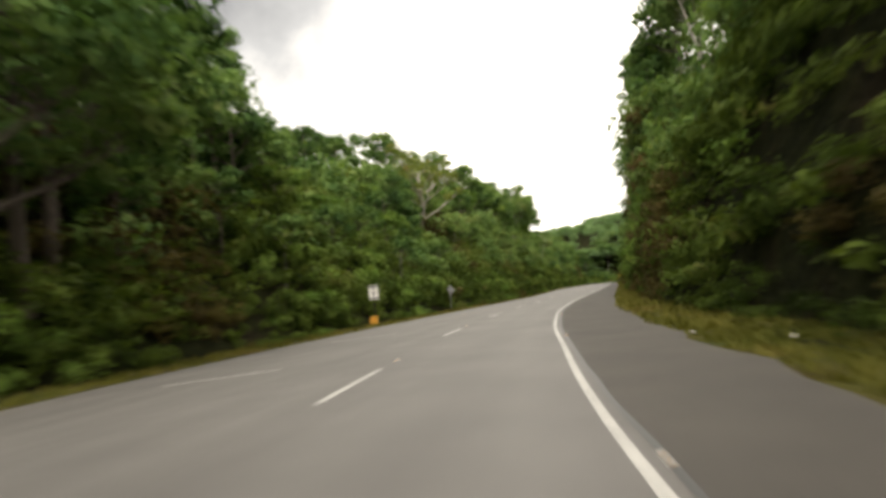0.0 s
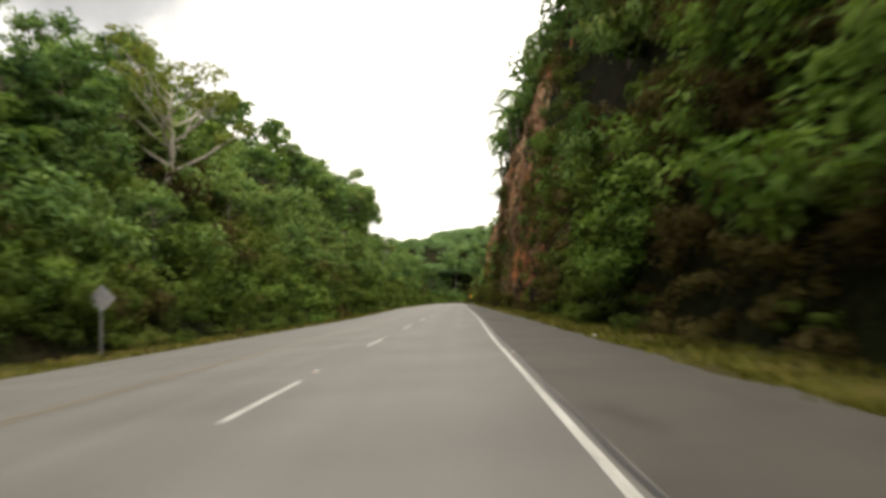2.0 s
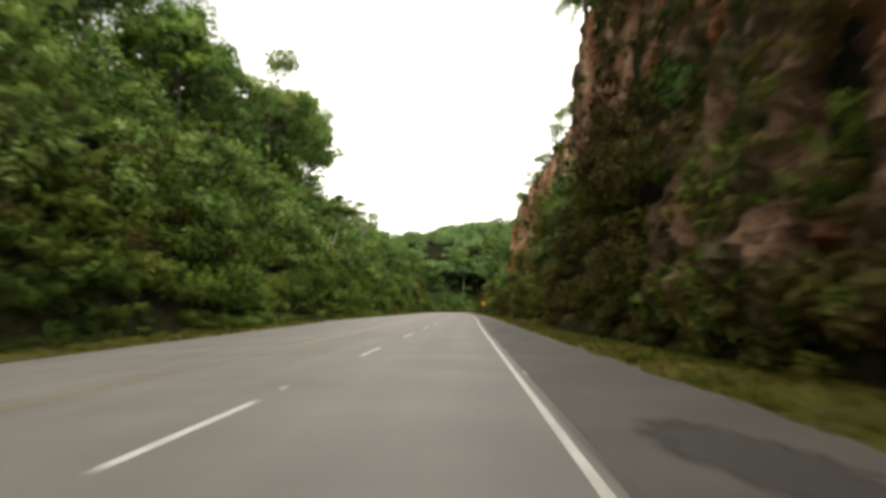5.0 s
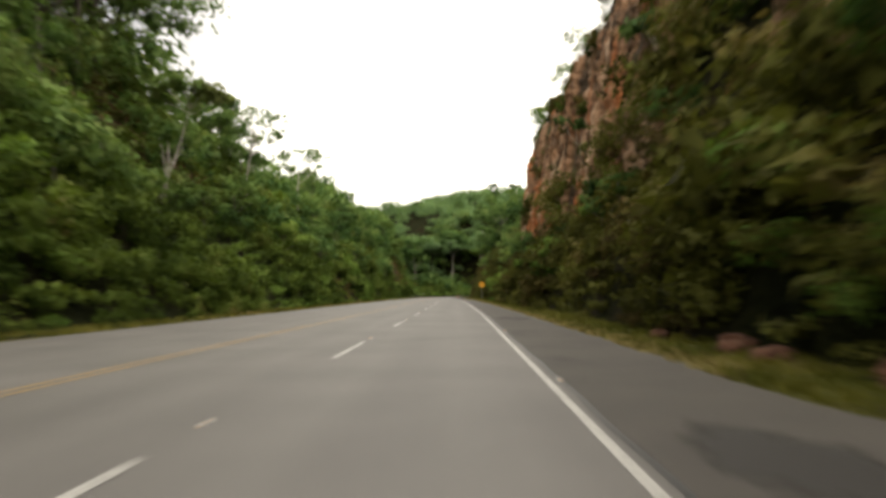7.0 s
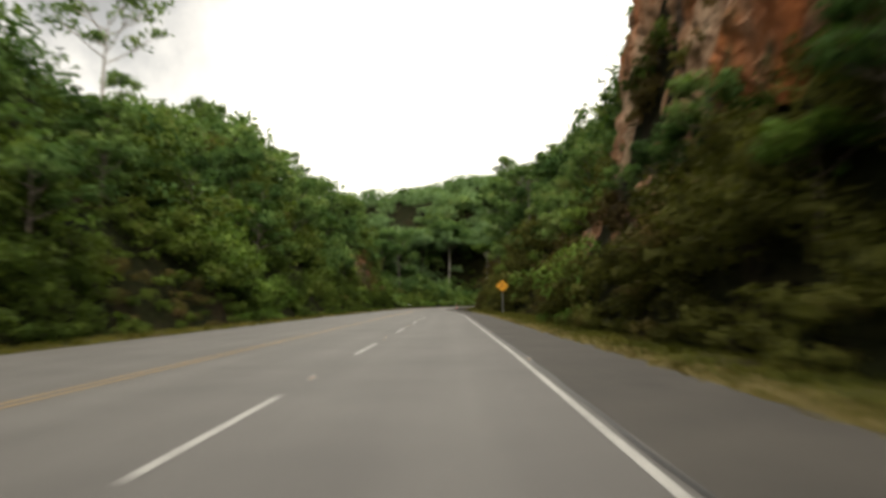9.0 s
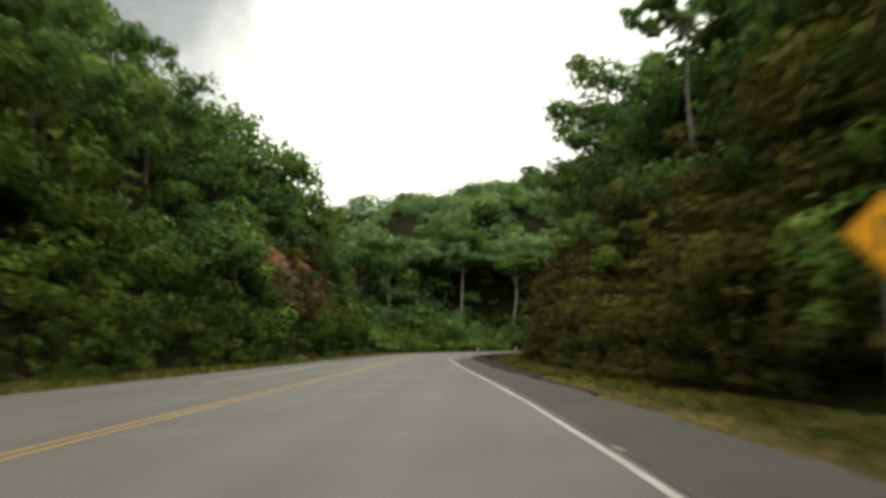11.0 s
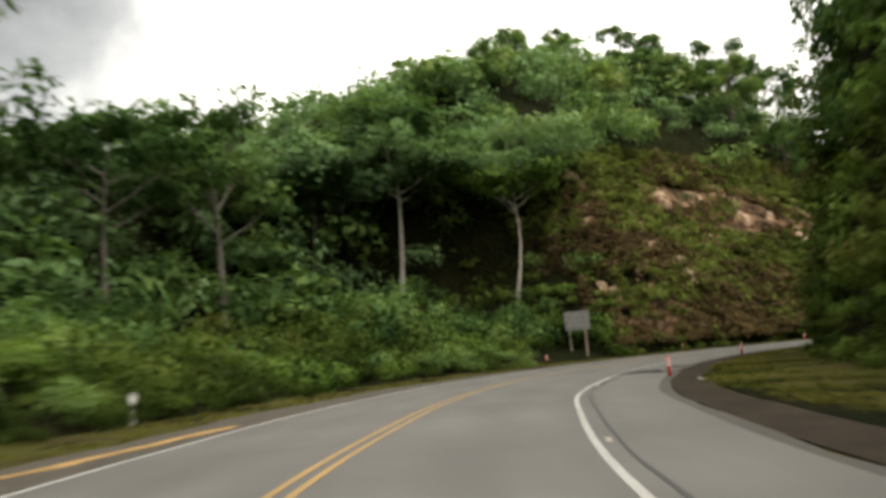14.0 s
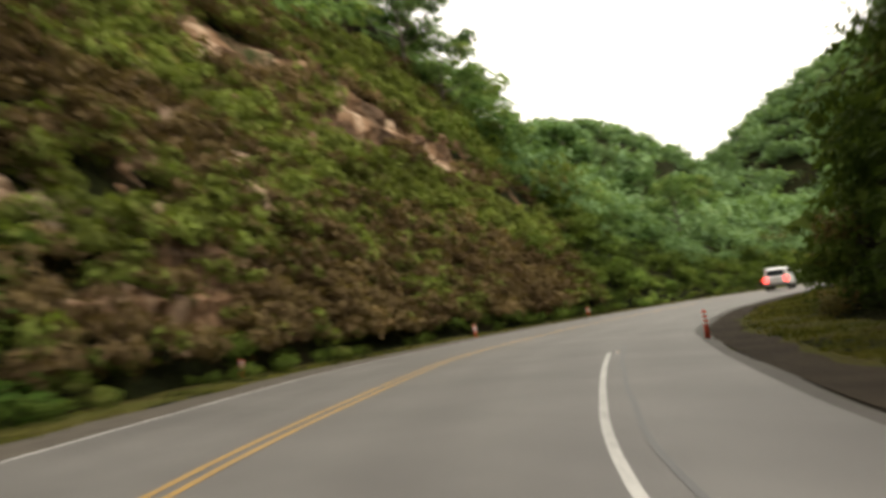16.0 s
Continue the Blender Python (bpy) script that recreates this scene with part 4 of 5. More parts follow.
def tree(name, label, h, fork, spread, limbs, leafy, leaf, bark_mat, leaf_mat, seed, girth=0.2, lean=0.06, flat=0.65, clump=0.42, rise=0.5, ob=None):
    """A tree with its foot at the origin: trunk with limbs, and a crown of leaf clumps."""
    rng = np.random.default_rng(seed)
    root = new(name)
    k = np.linspace(0, 1, 7)
    sway = rng.normal(scale=0.03 * h, size=2)
    top = 0.86 * h
    trunk = np.stack([lean * h * k + sway[0] * np.sin(k * 3), sway[1] * np.sin(k * 2.6), top * k - 0.6 * (k == 0)], 1)
    tubes = [tube(trunk, girth * (1 - 0.8 * k))]
    tips = [(trunk[-1], 1.0)]
    for m in range(limbs):
        w = fork / top + (0.97 - fork / top) * (m / max(1, limbs - 1)) * 0.9
        base = np.array([np.interp(w, k, trunk[:, c]) for c in range(3)])
        az = m * 2.4 + rng.uniform(-0.4, 0.4)
        ln = spread * rng.uniform(0.7, 1.05) * (1.0 - 0.35 * (m / max(1, limbs)))
        q = np.linspace(0, 1, 5)
        el = rise * rng.uniform(0.7, 1.3)
        path = base + np.stack([np.cos(az) * ln * q, np.sin(az) * ln * q, ln * el * (q + 0.35 * q * q)], 1) + rng.normal(scale=0.03 * ln, size=(5, 3)) * q[:, None]
        tubes.append(tube(path, girth * 0.5 * (1 - 0.85 * w * 0.6) * (1 - 0.85 * q) + 0.012, 4))
        tips += [(path[-1], 0.9), (path[3], 0.8)]
        for sgn in (-1, 1):
            e = np.linspace(0, 1, 3)
            az2 = az + sgn * rng.uniform(0.5, 0.9)
            l2 = ln * rng.uniform(0.35, 0.55)
            twig = path[2] + np.stack([np.cos(az2) * l2 * e, np.sin(az2) * l2 * e, l2 * (el + 0.2) * e], 1)
            tubes.append(tube(twig, girth * 0.2 * (1 - 0.8 * e) + 0.008, 3))
            tips.append((twig[-1], 0.75))
    v, f = join(tubes)
    from_arrays("trunk", v, f, bark_mat, root, smooth=True)
    crowns, swells = [], []
    for c, size in tips:
        if leafy < 20 and rng.uniform() < 0.25:
            continue
        r = spread * clump * size * rng.uniform(0.8, 1.2)
        lv, lf, ln_ = leaf_fan(leafy, leaf / r, rng, flat, 3, 0.5, 0.5)
        crowns.append((lv * r + c, lf))
        swells.append(ln_)
    v, f = join(crowns)
    from_arrays("crown", v, f, leaf_mat, root, normals=np.concatenate(swells), smooth=True)
    return tagged(root, label, "tree")


def palm(name, label, h, seed, bark_mat, leaf_mat, fronds=15, reach=2.6, girth=0.16, lean=0.05):
    rng = np.random.default_rng(seed)
    root = new(name)
    k = np.linspace(0, 1, 8)
    trunk = np.stack([lean * h * k * k, 0 * k, h * k - 0.5 * (k == 0)], 1)
    v, f = tube(trunk, girth * (1.15 - 0.35 * k), 7)
    from_arrays("trunk", v, f, bark_mat, root, smooth=True)
    for m in range(fronds):
        az, el = m * 2.399 + rng.uniform(-0.2, 0.2), rng.uniform(0.1, 1.1)
        q = np.linspace(0, 1, 9)
        ln = reach * rng.uniform(0.8, 1.15)
        rib = trunk[-1] + np.stack([np.cos(az) * ln * q, np.sin(az) * ln * q, ln * (el * q - 0.95 * q * q)], 1)
        side = np.array([-np.sin(az), np.cos(az), 0])
        tris = []
        for i in range(1, 9):
            for s in (-1, 1):
                for g in (0.0, 0.5):
                    base = rib[i] * (1 - g) + rib[i - 1] * g
                    w = 0.62 * ln * 0.4 * np.sin(np.pi * min(0.97, q[i] * 0.85 + 0.12))
                    tip = base + s * side * w + (rib[i] - rib[i - 1]) * 1.1 - np.array([0, 0, 0.45 * w])
                    tris.append([base - (rib[i] - rib[i - 1]) * 0.22, base + (rib[i] - rib[i - 1]) * 0.22, tip])
        t = np.array(tris).reshape(-1, 3)
        from_arrays("frond", t, np.arange(len(t)).reshape(-1, 3), leaf_mat, root)
    return tagged(root, label, "palm tree")


def stand(ob, x, y, turn=0.0, scale=1.0, z=None, tilt=0.0):
    ob.scale = (scale,) * 3
    ground_z = float(height(x, y)[0]) if z is None else z
    ob.location, ob.rotation_euler = (x, y, ground_z - 0.15), (tilt, 0, turn)
    return ob


def plant(proto, x, y, turn, scale, z=None):
    c = copy_thing(proto, Matrix.Identity(4))
    return stand(c, x, y, turn, scale, z)


# the trees that stand out
stand(tree("pale_tree", "spreading tree with bare pale limbs and thin foliage", 10.5, 2.2, 7.2, 13, 70, 0.38, M_PALE, M_SCRUB, 3, 0.4, 0.0, 0.6, 0.3, 0.62), -27.0, 115.7, 0.4, 1.0, 11.0)
stand(tree("umbrella_tree", "tall umbrella tree with a straight pale trunk on the slope", 14.2, 8.6, 6.6, 10, 330, 0.4, M_PALE, M_LEAF2, 5, 0.26, 0.0, 0.6, 0.56, 0.5), 2.6, 419.5, 1.0, 1.0, 4.6)
stand(tree("broadleaf_tree", "slim pale tree with bright leaf clusters on the slope", 11.6, 7.4, 4.6, 8, 190, 0.44, M_PALE, M_BRIGHT, 8, 0.19, -0.03, 0.5, 0.46, 0.45), 11.3, 419.2, 2.0, 1.0, 4.2)
# crowns lightened with the same haze-paled green
for k, (x, y, z) in enumerate(((-2.5, 424.0, 6.5), (-4.0, 419.0, 5.5), (7.0, 425.0, 7.5), (15.0, 425.5, 8.5), (3.0, 429.0, 8.5))):
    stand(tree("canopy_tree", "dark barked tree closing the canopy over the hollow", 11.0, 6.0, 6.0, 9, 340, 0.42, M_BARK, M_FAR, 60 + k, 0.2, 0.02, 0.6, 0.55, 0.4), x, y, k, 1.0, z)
stand(tree("broadleaf_tree", "pale forked tree with light green crown in the hollow", 12.0, 4.5, 5.2, 8, 130, 0.42, M_GREY, M_LEAF2, 11, 0.24, -0.05, 0.6, 0.48, 0.7), -8.6, 408.0, 0.0, 1.0, 4.5)
stand(tree("broadleaf_tree", "tall dark tree with an open crown behind the rock", 15.5, 6.5, 5.6, 10, 60, 0.42, M_BARK, M_LEAF2, 14, 0.24, 0.03, 0.65, 0.42, 0.55), -19.6, 391.0, 0.6, 1.0, 3.2)
stand(tree("broadleaf_tree", "grey trunked tree with light green crown in the hollow", 12.5, 6.5, 5.0, 8, 130, 0.42, M_GREY, M_LEAF2, 12, 0.24, 0.02, 0.6, 0.48, 0.5), -13.0, 401.0, 1.3, 1.0, 2.4)
stand(tree("lacy_tree", "slender pale tree with a thin lacy crown", 11.0, 6.5, 3.9, 8, 20, 0.4, M_PALE, M_LEAF2, 15, 0.17, 0.1, 0.5, 0.4, 0.5), -19.4, 251.5, 0.2, 1.0, 8.2)
stand(tree("lacy_tree", "slender pale tree with a thin lacy crown", 10.5, 6.0, 3.9, 8, 20, 0.4, M_PALE, M_LEAF2, 16, 0.16, 0.05, 0.5, 0.4, 0.5), -19.5, 279, 1.2, 1.0, 10.0)
stand(tree("slender_tree", "leaning pale tree trunk with a small crown", 9.0, 7.0, 2.4, 6, 60, 0.36, M_PALE, M_LEAF2, 17, 0.13, 0.28, 0.6, 0.42, 0.5), -18.4, 223.7, 0.3, 1.0, 5.5)
stand(tree("slender_tree", "bare leaning pale trunk on the slope", 6.5, 5.0, 1.6, 5, 20, 0.3, M_PALE, M_LEAF, 18, 0.1, 0.1, 0.6, 0.42, 0.5), -20.0, 178.3, 0.3, 1.0, 8.0)
stand(tree("crest_tree", "lone tree standing above the ridge line", 10.5, 6.0, 3.4, 7, 120, 0.45, M_BARK, M_LEAF2, 19, 0.2, 0.03, 0.75, 0.42, 0.7), -9.2, 455, 0.3, 0.5)
stand(tree("crest_tree", "lone tree standing above the ridge line", 9.0, 5.0, 3.4, 7, 60, 0.45, M_BARK, M_LEAF2, 21, 0.2, 0.03, 0.6, 0.42, 0.7), -23.5, 444.5, 0.9, 1.0)
stand(tree("slender_tree", "leaning pale tree trunk on the rock face", 9.5, 7.5, 2.2, 6, 60, 0.36, M_PALE, M_LEAF2, 22, 0.12, -0.3, 0.6, 0.42, 0.5), 11.3, 354.5, 2.7, 1.0, 7.5)
stand(tree("slender_tree", "pale trunk leaning out from the rock top", 7.5, 5.6, 1.5, 6, 22, 0.26, M_PALE, M_LEAF2, 27, 0.11, -0.6, 0.6, 0.45, 0.5), 13.4, 360.5, 0.0, 1.0, 9.8)
stand(tree("tall_tree", "slim tree with a lone open crown above the slope", 11.0, 8.0, 2.6, 7, 80, 0.32, M_GREY, M_LEAF2, 28, 0.13, -0.05, 0.7, 0.34, 0.6), 11.4, 320.0, 0.4, 0.95, 6.0)
stand(tree("tall_tree", "tall pale leaning tree above the cutting", 16.0, 10.0, 3.6, 7, 60, 0.4, M_PALE, M_LEAF2, 23, 0.21, -0.2, 0.6, 0.42, 0.7), 9.0, 53.0, 0.1, 1.0, 9.2)
stand(tree("tall_tree", "tall pale leaning tree above the cutting", 12.0, 8.0, 3.2, 6, 60, 0.4, M_PALE, M_LEAF2, 24, 0.13, -0.1, 0.6, 0.42, 0.7), 9.4, 53.6, 0.3, 1.0, 9.2)
for k, (x, y, z, h, reach) in enumerate(((6.9, 171.5, 20.3, 6.5, 3.2), (7.6, 175.5, 18.0, 4.5, 2.8), (7.0, 163.0, 20.8, 5.0, 3.4), (6.8, 152.0, 20.8, 5.5, 3.4), (6.6, 140.0, 20.8, 5.0, 3.4))):
    stand(palm("palm_tree", "feathery palm hanging over the cliff top", h, 31 + k, M_BARK, M_LEAF2, 20, reach), x, y, k, 1.0, z)



def bare_trunk(base, top, girth, label, seed):
    """A slim pale trunk that leans from base to top, forked, with a thin tuft of leaves."""
    rng = np.random.default_rng(seed)
    root = new("slender_tree")
    b, t = np.zeros(3), np.array(top, float) - base
    k = np.linspace(0, 1, 7)[:, None]
    side = np.cross(t, (0.3, 0.2, 1.0))
    side /= np.linalg.norm(side)
    ln = np.linalg.norm(t)
    way = b + t * k + side * 0.06 * ln * np.sin(k * 3.0)
    way[0] -= t * 0.12
    tubes = [tube(way, girth * (1 - 0.6 * k[:, 0]))]
    for m, w in enumerate((3, 4)):
        q = np.linspace(0, 1, 4)[:, None]
        off = side * (0.16 if m else -0.14) * ln + t * (0.45 - 0.1 * m)
        tubes.append(tube(way[w] + off * q + rng.normal(scale=0.012 * ln, size=(4, 3)) * q, girth * 0.4 * (1 - 0.7 * q[:, 0]), 5))
    v, f = join(tubes)
    from_arrays("trunk", v, f, M_PALE, root, smooth=True)
    tips = [way[-1], tubes[1][0][-1], tubes[2][0][-1]]
    made = []
    swells = []
    for c in tips:
        lv, lf, q = leaf_fan(26, 0.5, rng, 0.6, 3)
        made.append((lv * 0.17 * ln + c, lf))
        swells.append(q)
    v, f = join(made)
    from_arrays("crown", v, f, M_LEAF2, root, normals=np.concatenate(swells), smooth=True)
    root.location = base
    return tagged(root, label, "tree", "slender trees on the cliff and slope")


for k, (b_, t_, g_) in enumerate((((9.3, 216.2, 2.6), (7.7, 213.7, 5.2), 0.07), ((10.4, 232.2, 8.8), (8.9, 229.6, 12.6), 0.08), ((9.4, 207.0, 7.0), (9.0, 211.3, 13.0), 0.09),
                                  ((-16.6, 208.8, 4.6), (-16.8, 209.4, 7.8), 0.07), ((-16.8, 212.4, 4.8), (-16.3, 213.0, 8.4), 0.07), ((-17.0, 221.5, 5.0), (-17.4, 224.4, 11.0), 0.11))):
    bare_trunk(b_, t_, g_, "slim pale leaning trunk with a thin tuft of leaves", 70 + k)

# the woods
KINDS = [tree("forest_tree", "leafy forest tree on the hillside", 8.0, 3.0, 3.3, 7, 56, 0.39, M_BARK, M_LEAF2, 50, 0.17, 0.03, 0.85, 0.5),
         tree("forest_tree", "leafy forest tree on the hillside", 9.5, 4.0, 3.2, 8, 50, 0.39, M_BARK, M_LEAF2, 51, 0.18, 0.04, 0.9, 0.5),
         tree("forest_tree", "pale trunked forest tree on the hillside", 10.0, 5.0, 3.6, 7, 56, 0.41, M_GREY, M_LEAF2, 52, 0.15, 0.05, 0.7, 0.48),
         tree("forest_tree", "bright green broad leaved tree on the hillside", 6.5, 2.6, 3.0, 6, 60, 0.41, M_BARK, M_BRIGHT, 53, 0.14, 0.03, 0.8, 0.5)]
BIG = tree("broad_tree", "large leafy tree on the hillside", 13.0, 4.5, 5.0, 10, 150, 0.34, M_BARK, M_LEAF2, 54, 0.26, 0.03, 0.8, 0.44)
stand(BIG, -40, 75)
tagged(BIG, group="large trees")
for k, p in enumerate(KINDS):
    stand(p, -34 - 3 * k, 60 + 40 * k)
for p in KINDS:
    tagged(p, group="forest trees")


def tree_arrays(proto):
    """A tree's trunk and crown as triangles, with the material of each: 0 crown green, 1 crown bright, 2 bark, 3 grey bark."""
    vs, fs, ms, ns, k = [], [], [], [], 0
    for ob in proto.children:
        me = ob.data
        me.calc_loop_triangles()
        v, f, q = np.empty(3 * len(me.vertices)), np.empty(3 * len(me.loop_triangles), np.int32), np.empty(3 * len(me.vertices))
        me.vertices.foreach_get("co", v)
        me.loop_triangles.foreach_get("vertices", f)
        if "custom_normal" in me.attributes:
            me.attributes["custom_normal"].data.foreach_get("vector", q)
        else:
            me.vertices.foreach_get("normal", q)
        vs.append(v.reshape(-1, 3))
        ns.append(q.reshape(-1, 3))
        fs.append(f.reshape(-1, 3) + k)
        ms.append(np.full(len(f) // 3, [M_LEAF2, M_BRIGHT, M_BARK, M_GREY].index(me.materials[0])))
        k += len(v) // 3
    return np.concatenate(vs), np.concatenate(fs), np.concatenate(ms), np.concatenate(ns)


ARRAYS = [tree_arrays(p) for p in KINDS]


def thicket(side, s0, s1, a0, a1, count, scale):
    """Young trees too close together to tell apart, joined."""
    tab, edge = (LEFT, left_edge) if side < 0 else (RIGHT, right_edge)
    vs, fs, ms, ns, k = [], [], [], [], 0
    for _ in range(count):
        s, a = RNG.uniform(s0, s1), RNG.uniform(a0, a1)
        x, y = at(s, side * (edge(s) + tab(s, 1) + a))
        v, f, m, q = ARRAYS[RNG.choice(4, p=(0.34, 0.3, 0.2, 0.16))]
        r, w = RNG.uniform(*scale), RNG.uniform(0, 6.28)
        turn = np.array([[math.cos(w), math.sin(w), 0], [-math.sin(w), math.cos(w), 0], [0, 0, 1]])
        vs.append(v @ turn * r + (float(x), float(y), float(height(x, y)[0]) - 0.15))
        ns.append(q @ turn)
        fs.append(f + k)
        ms.append(m)
        k += len(v)
    ob = from_arrays("young_trees", np.concatenate(vs), np.concatenate(fs), [M_LEAF2, M_BRIGHT, M_BARK, M_GREY], which=np.concatenate(ms), normals=np.concatenate(ns), smooth=True)
    return tagged(ob, "thicket of young leafy trees on the slope", "young trees", kind="stuff")


def woods(side, s0, s1, a0, a1, count, scale):
    tab, edge = (LEFT, left_edge) if side < 0 else (RIGHT, right_edge)
    for _ in range(count):
        s, a = RNG.uniform(s0, s1), RNG.uniform(a0, a1)
        x, y = at(s, side * (edge(s) + tab(s, 1) + a))
        if any((x - p) ** 2 + (y - q) ** 2 < 64 for p, q in ((7.8, 48.0), (10.0, 36.0), (-19.5, 279), (-21, 260), (-20, 244), (-27, 115.7), (-24, 108), (-19.4, 251.5), (-18.4, 223.7), (2.6, 419), (11.8, 419), (-8, 406))):
            continue
        plant(KINDS[RNG.choice(4, p=(0.34, 0.3, 0.2, 0.16))], float(x), float(y), RNG.uniform(0, 6.28), RNG.uniform(*scale))


for x_, y_, k_ in ((-18.5, 22.0, 2.1), (-21.0, 26.0, 2.2), (-17.0, 18.0, 2.0), (-22.5, 33.0, 1.9), (41.7, 447.4, 1.2), (46.0, 448.9, 1.4), (50.8, 449.5, 1.6), (46.0, 438.8, 1.25), (49.5, 439.0, 1.1), (42.0, 441.0, 1.3), (10.8, 343.5, 1.2), (12.2, 340.5, 1.5), (11.0, 337.0, 1.2), (-16.0, 324.0, 1.15), (-17.0, 332.0, 1.2), (-15.5, 317.0, 1.1), (13.0, 50.0, 1.6), (12.0, 56.0, 1.6), (14.5, 45.0, 1.7)):
    plant(BIG, x_, y_, x_, k_ / 1.6, float(height(x_, y_)[0]) - 2.0)
woods(-1, 22, 60, 7, 16, 12, (0.8, 1.15))
thicket(-1, 40, 130, 14, 24, 12, (0.7, 1.1))
woods(-1, 40, 130, 8, 14, 14, (0.7, 1.1))
woods(-1, 130, 240, 7, 26, 26, (0.7, 1.1))
woods(-1, 165, 228, 8, 15, 14, (1.0, 1.35))
for x_, y_, k_ in ((-22.2, 222.0, 1.75), (-23.8, 228.5, 1.75), (-21.0, 215.5, 1.7), (-24.0, 233.0, 2.0), (-22.5, 210.0, 2.0), (-21.5, 247.5, 1.0), (-24.0, 254.0, 1.05), (-21.5, 257.5, 0.85), (-20.0, 242.0, 0.95)):
    plant(BIG, x_, y_, x_, k_ / 1.6, float(height(x_, y_)[0]) - 1.0)
woods(-1, 240, 300, 7, 20, 10, (0.4, 0.6))
woods(-1, 305, 350, 6, 20, 13, (0.45, 0.65))
woods(-1, 376, 400, 18, 32, 10, (0.5, 0.75))
woods(-1, 419, 464, 15, 40, 26, (0.5, 0.68))
woods(-1, 440, 466, 13, 18, 8, (0.6, 0.8))
woods(-1, 460, 500, 4, 40, 14, (0.8, 1.1))
woods(1, 5, 72, 6.5, 14, 22, (1.2, 1.7))
woods(1, 70, 100, 6.5, 14, 8, (0.9, 1.4))
woods(1, 80, 112, 2.2, 5.0, 16, (0.6, 0.9))
woods(1, 98, 176, 2.8, 5.0, 22, (0.5, 0.75))
woods(1, 100, 176, 4.5, 8, 16, (0.7, 1.0))
woods(1, 180, 276, 9.5, 13, 16, (0.3, 0.45))
woods(1, 278, 305, 6.5, 14, 12, (0.5, 0.8))
woods(1, 300, 346, 8, 17, 13, (0.5, 0.78))
woods(1, 374, 422, 9, 16, 10, (0.5, 0.8))
thicket(1, 424, 500, 6, 20, 18, (0.8, 1.15))
# small trees that break up the slopes
thicket(-1, 15, 130, 2.0, 8, 20, (0.45, 0.75))
thicket(-1, 130, 250, 2.0, 7, 20, (0.42, 0.7))
thicket(-1, 250, 350, 1.5, 6, 18, (0.42, 0.7))
thicket(1, 10, 32, 2.2, 5, 4, (0.4, 0.65))
thicket(1, 58, 92, 2.2, 5, 6, (0.4, 0.65))
thicket(1, 184, 272, 0.4, 2.2, 18, (0.26, 0.42))
thicket(1, 276, 345, 1.8, 7, 18, (0.42, 0.7))


# ---------------------------------------------------------------- verge grass


def grass(name, side, s0, s1, d0, d1, count, tall, blades=5, mat=None):
    edge = left_edge if side < 0 else right_edge
    s, d = RNG.uniform(s0, s1, count), RNG.uniform(d0, d1, count)
    off = (side > 0) & (s > 305) & (d < np.interp(s, (310, 342, 362, 378), (0.3, 2.2, 2.2, 1.0)))
    off |= (side < 0) & (s > 336) & (d < 0.75)
    s, d = s[~off], d[~off]
    count = len(s)
    low = np.where(s > 340, 0.55, 1.0)
    x, y = at(s, side * (edge(s) + d))
    z = road_z(s, np.maximum(side * (edge(s) + d), -left_edge(s))) - 0.03
    tris = []
    for _ in range(blades):
        a = RNG.uniform(0, 6.28, count)
        h = RNG.uniform(0.4, 1.2, count) * tall * low
        ox, oy = RNG.normal(scale=0.1, size=(2, count))
        w = 0.045
        base = np.stack([x + ox, y + oy, z], 1)
        across = np.stack([-np.sin(a), np.cos(a), 0 * a], 1) * w
        tip = base + np.stack([np.cos(a) * h * 0.6, np.sin(a) * h * 0.6, h], 1)
        tris.append(np.stack([base - across, base + across, tip], 1))
    v = np.concatenate(tris).reshape(-1, 3)
    ob = from_arrays(name, v, np.arange(len(v)).reshape(-1, 3), mat or M_BLADE)
    return tagged(ob, "short yellowing grass along the road edge", "grass", kind="stuff")


M_BLADE = leaves("grass_blades", (0.035, 0.042, 0.009), (0.085, 0.09, 0.02), (0.14, 0.13, 0.03), (0.2, 0.16, 0.06), 0.3)
M_HAY = leaves("straw_grass", (0.1, 0.08, 0.035), (0.2, 0.16, 0.07), (0.27, 0.22, 0.1), (0.3, 0.25, 0.13), 0.3)
for a in range(-10, 490, 100):
    grass("verge_grass", 1, a, a + 100, 0.1, 2.6, 3200, 0.17)
    grass("verge_grass", -1, a, a + 100, 0.2, 3.0, 1500, 0.2)

for a, b in ((98, 128), (188, 226), (226, 264), (264, 300), (300, 342)):
    grass("dry_grass", 1, a, b, 0.0, 0.55, 1500, 0.1, mat=M_HAY)
for a in range(340, 470, 26):
    grass("verge_grass", 1, a, a + 26, 1.0, 6.5, 2000, 0.16)

# ---------------------------------------------------------------- signs, posts and other small things
M_STEEL = plain("galvanised_steel", (0.3, 0.3, 0.29), 0.5, 0.6)
M_GREYBACK = plain("grey_sign_back", (0.2, 0.2, 0.2), 0.6, 0.2)
M_SIGN = plain("amber_sign_face", (0.8, 0.36, 0.01), 0.4, 0.0, 0.05)
M_BLACK = plain("black_paint", (0.015, 0.013, 0.012), 0.5)
M_WOOD = plain("weathered_timber", (0.24, 0.19, 0.14), 0.85, 0.0, 0.3, 3.0)
M_ORANGE = plain("orange_red_plastic", (0.62, 0.075, 0.03), 0.5, 0.0, 0.12)
M_BAND = plain("white_reflective_band", (0.75, 0.73, 0.68), 0.4, 0.0, 0.08)
M_AMBER = plain("faded_amber_paint", (0.62, 0.3, 0.03), 0.6, 0.0, 0.15)
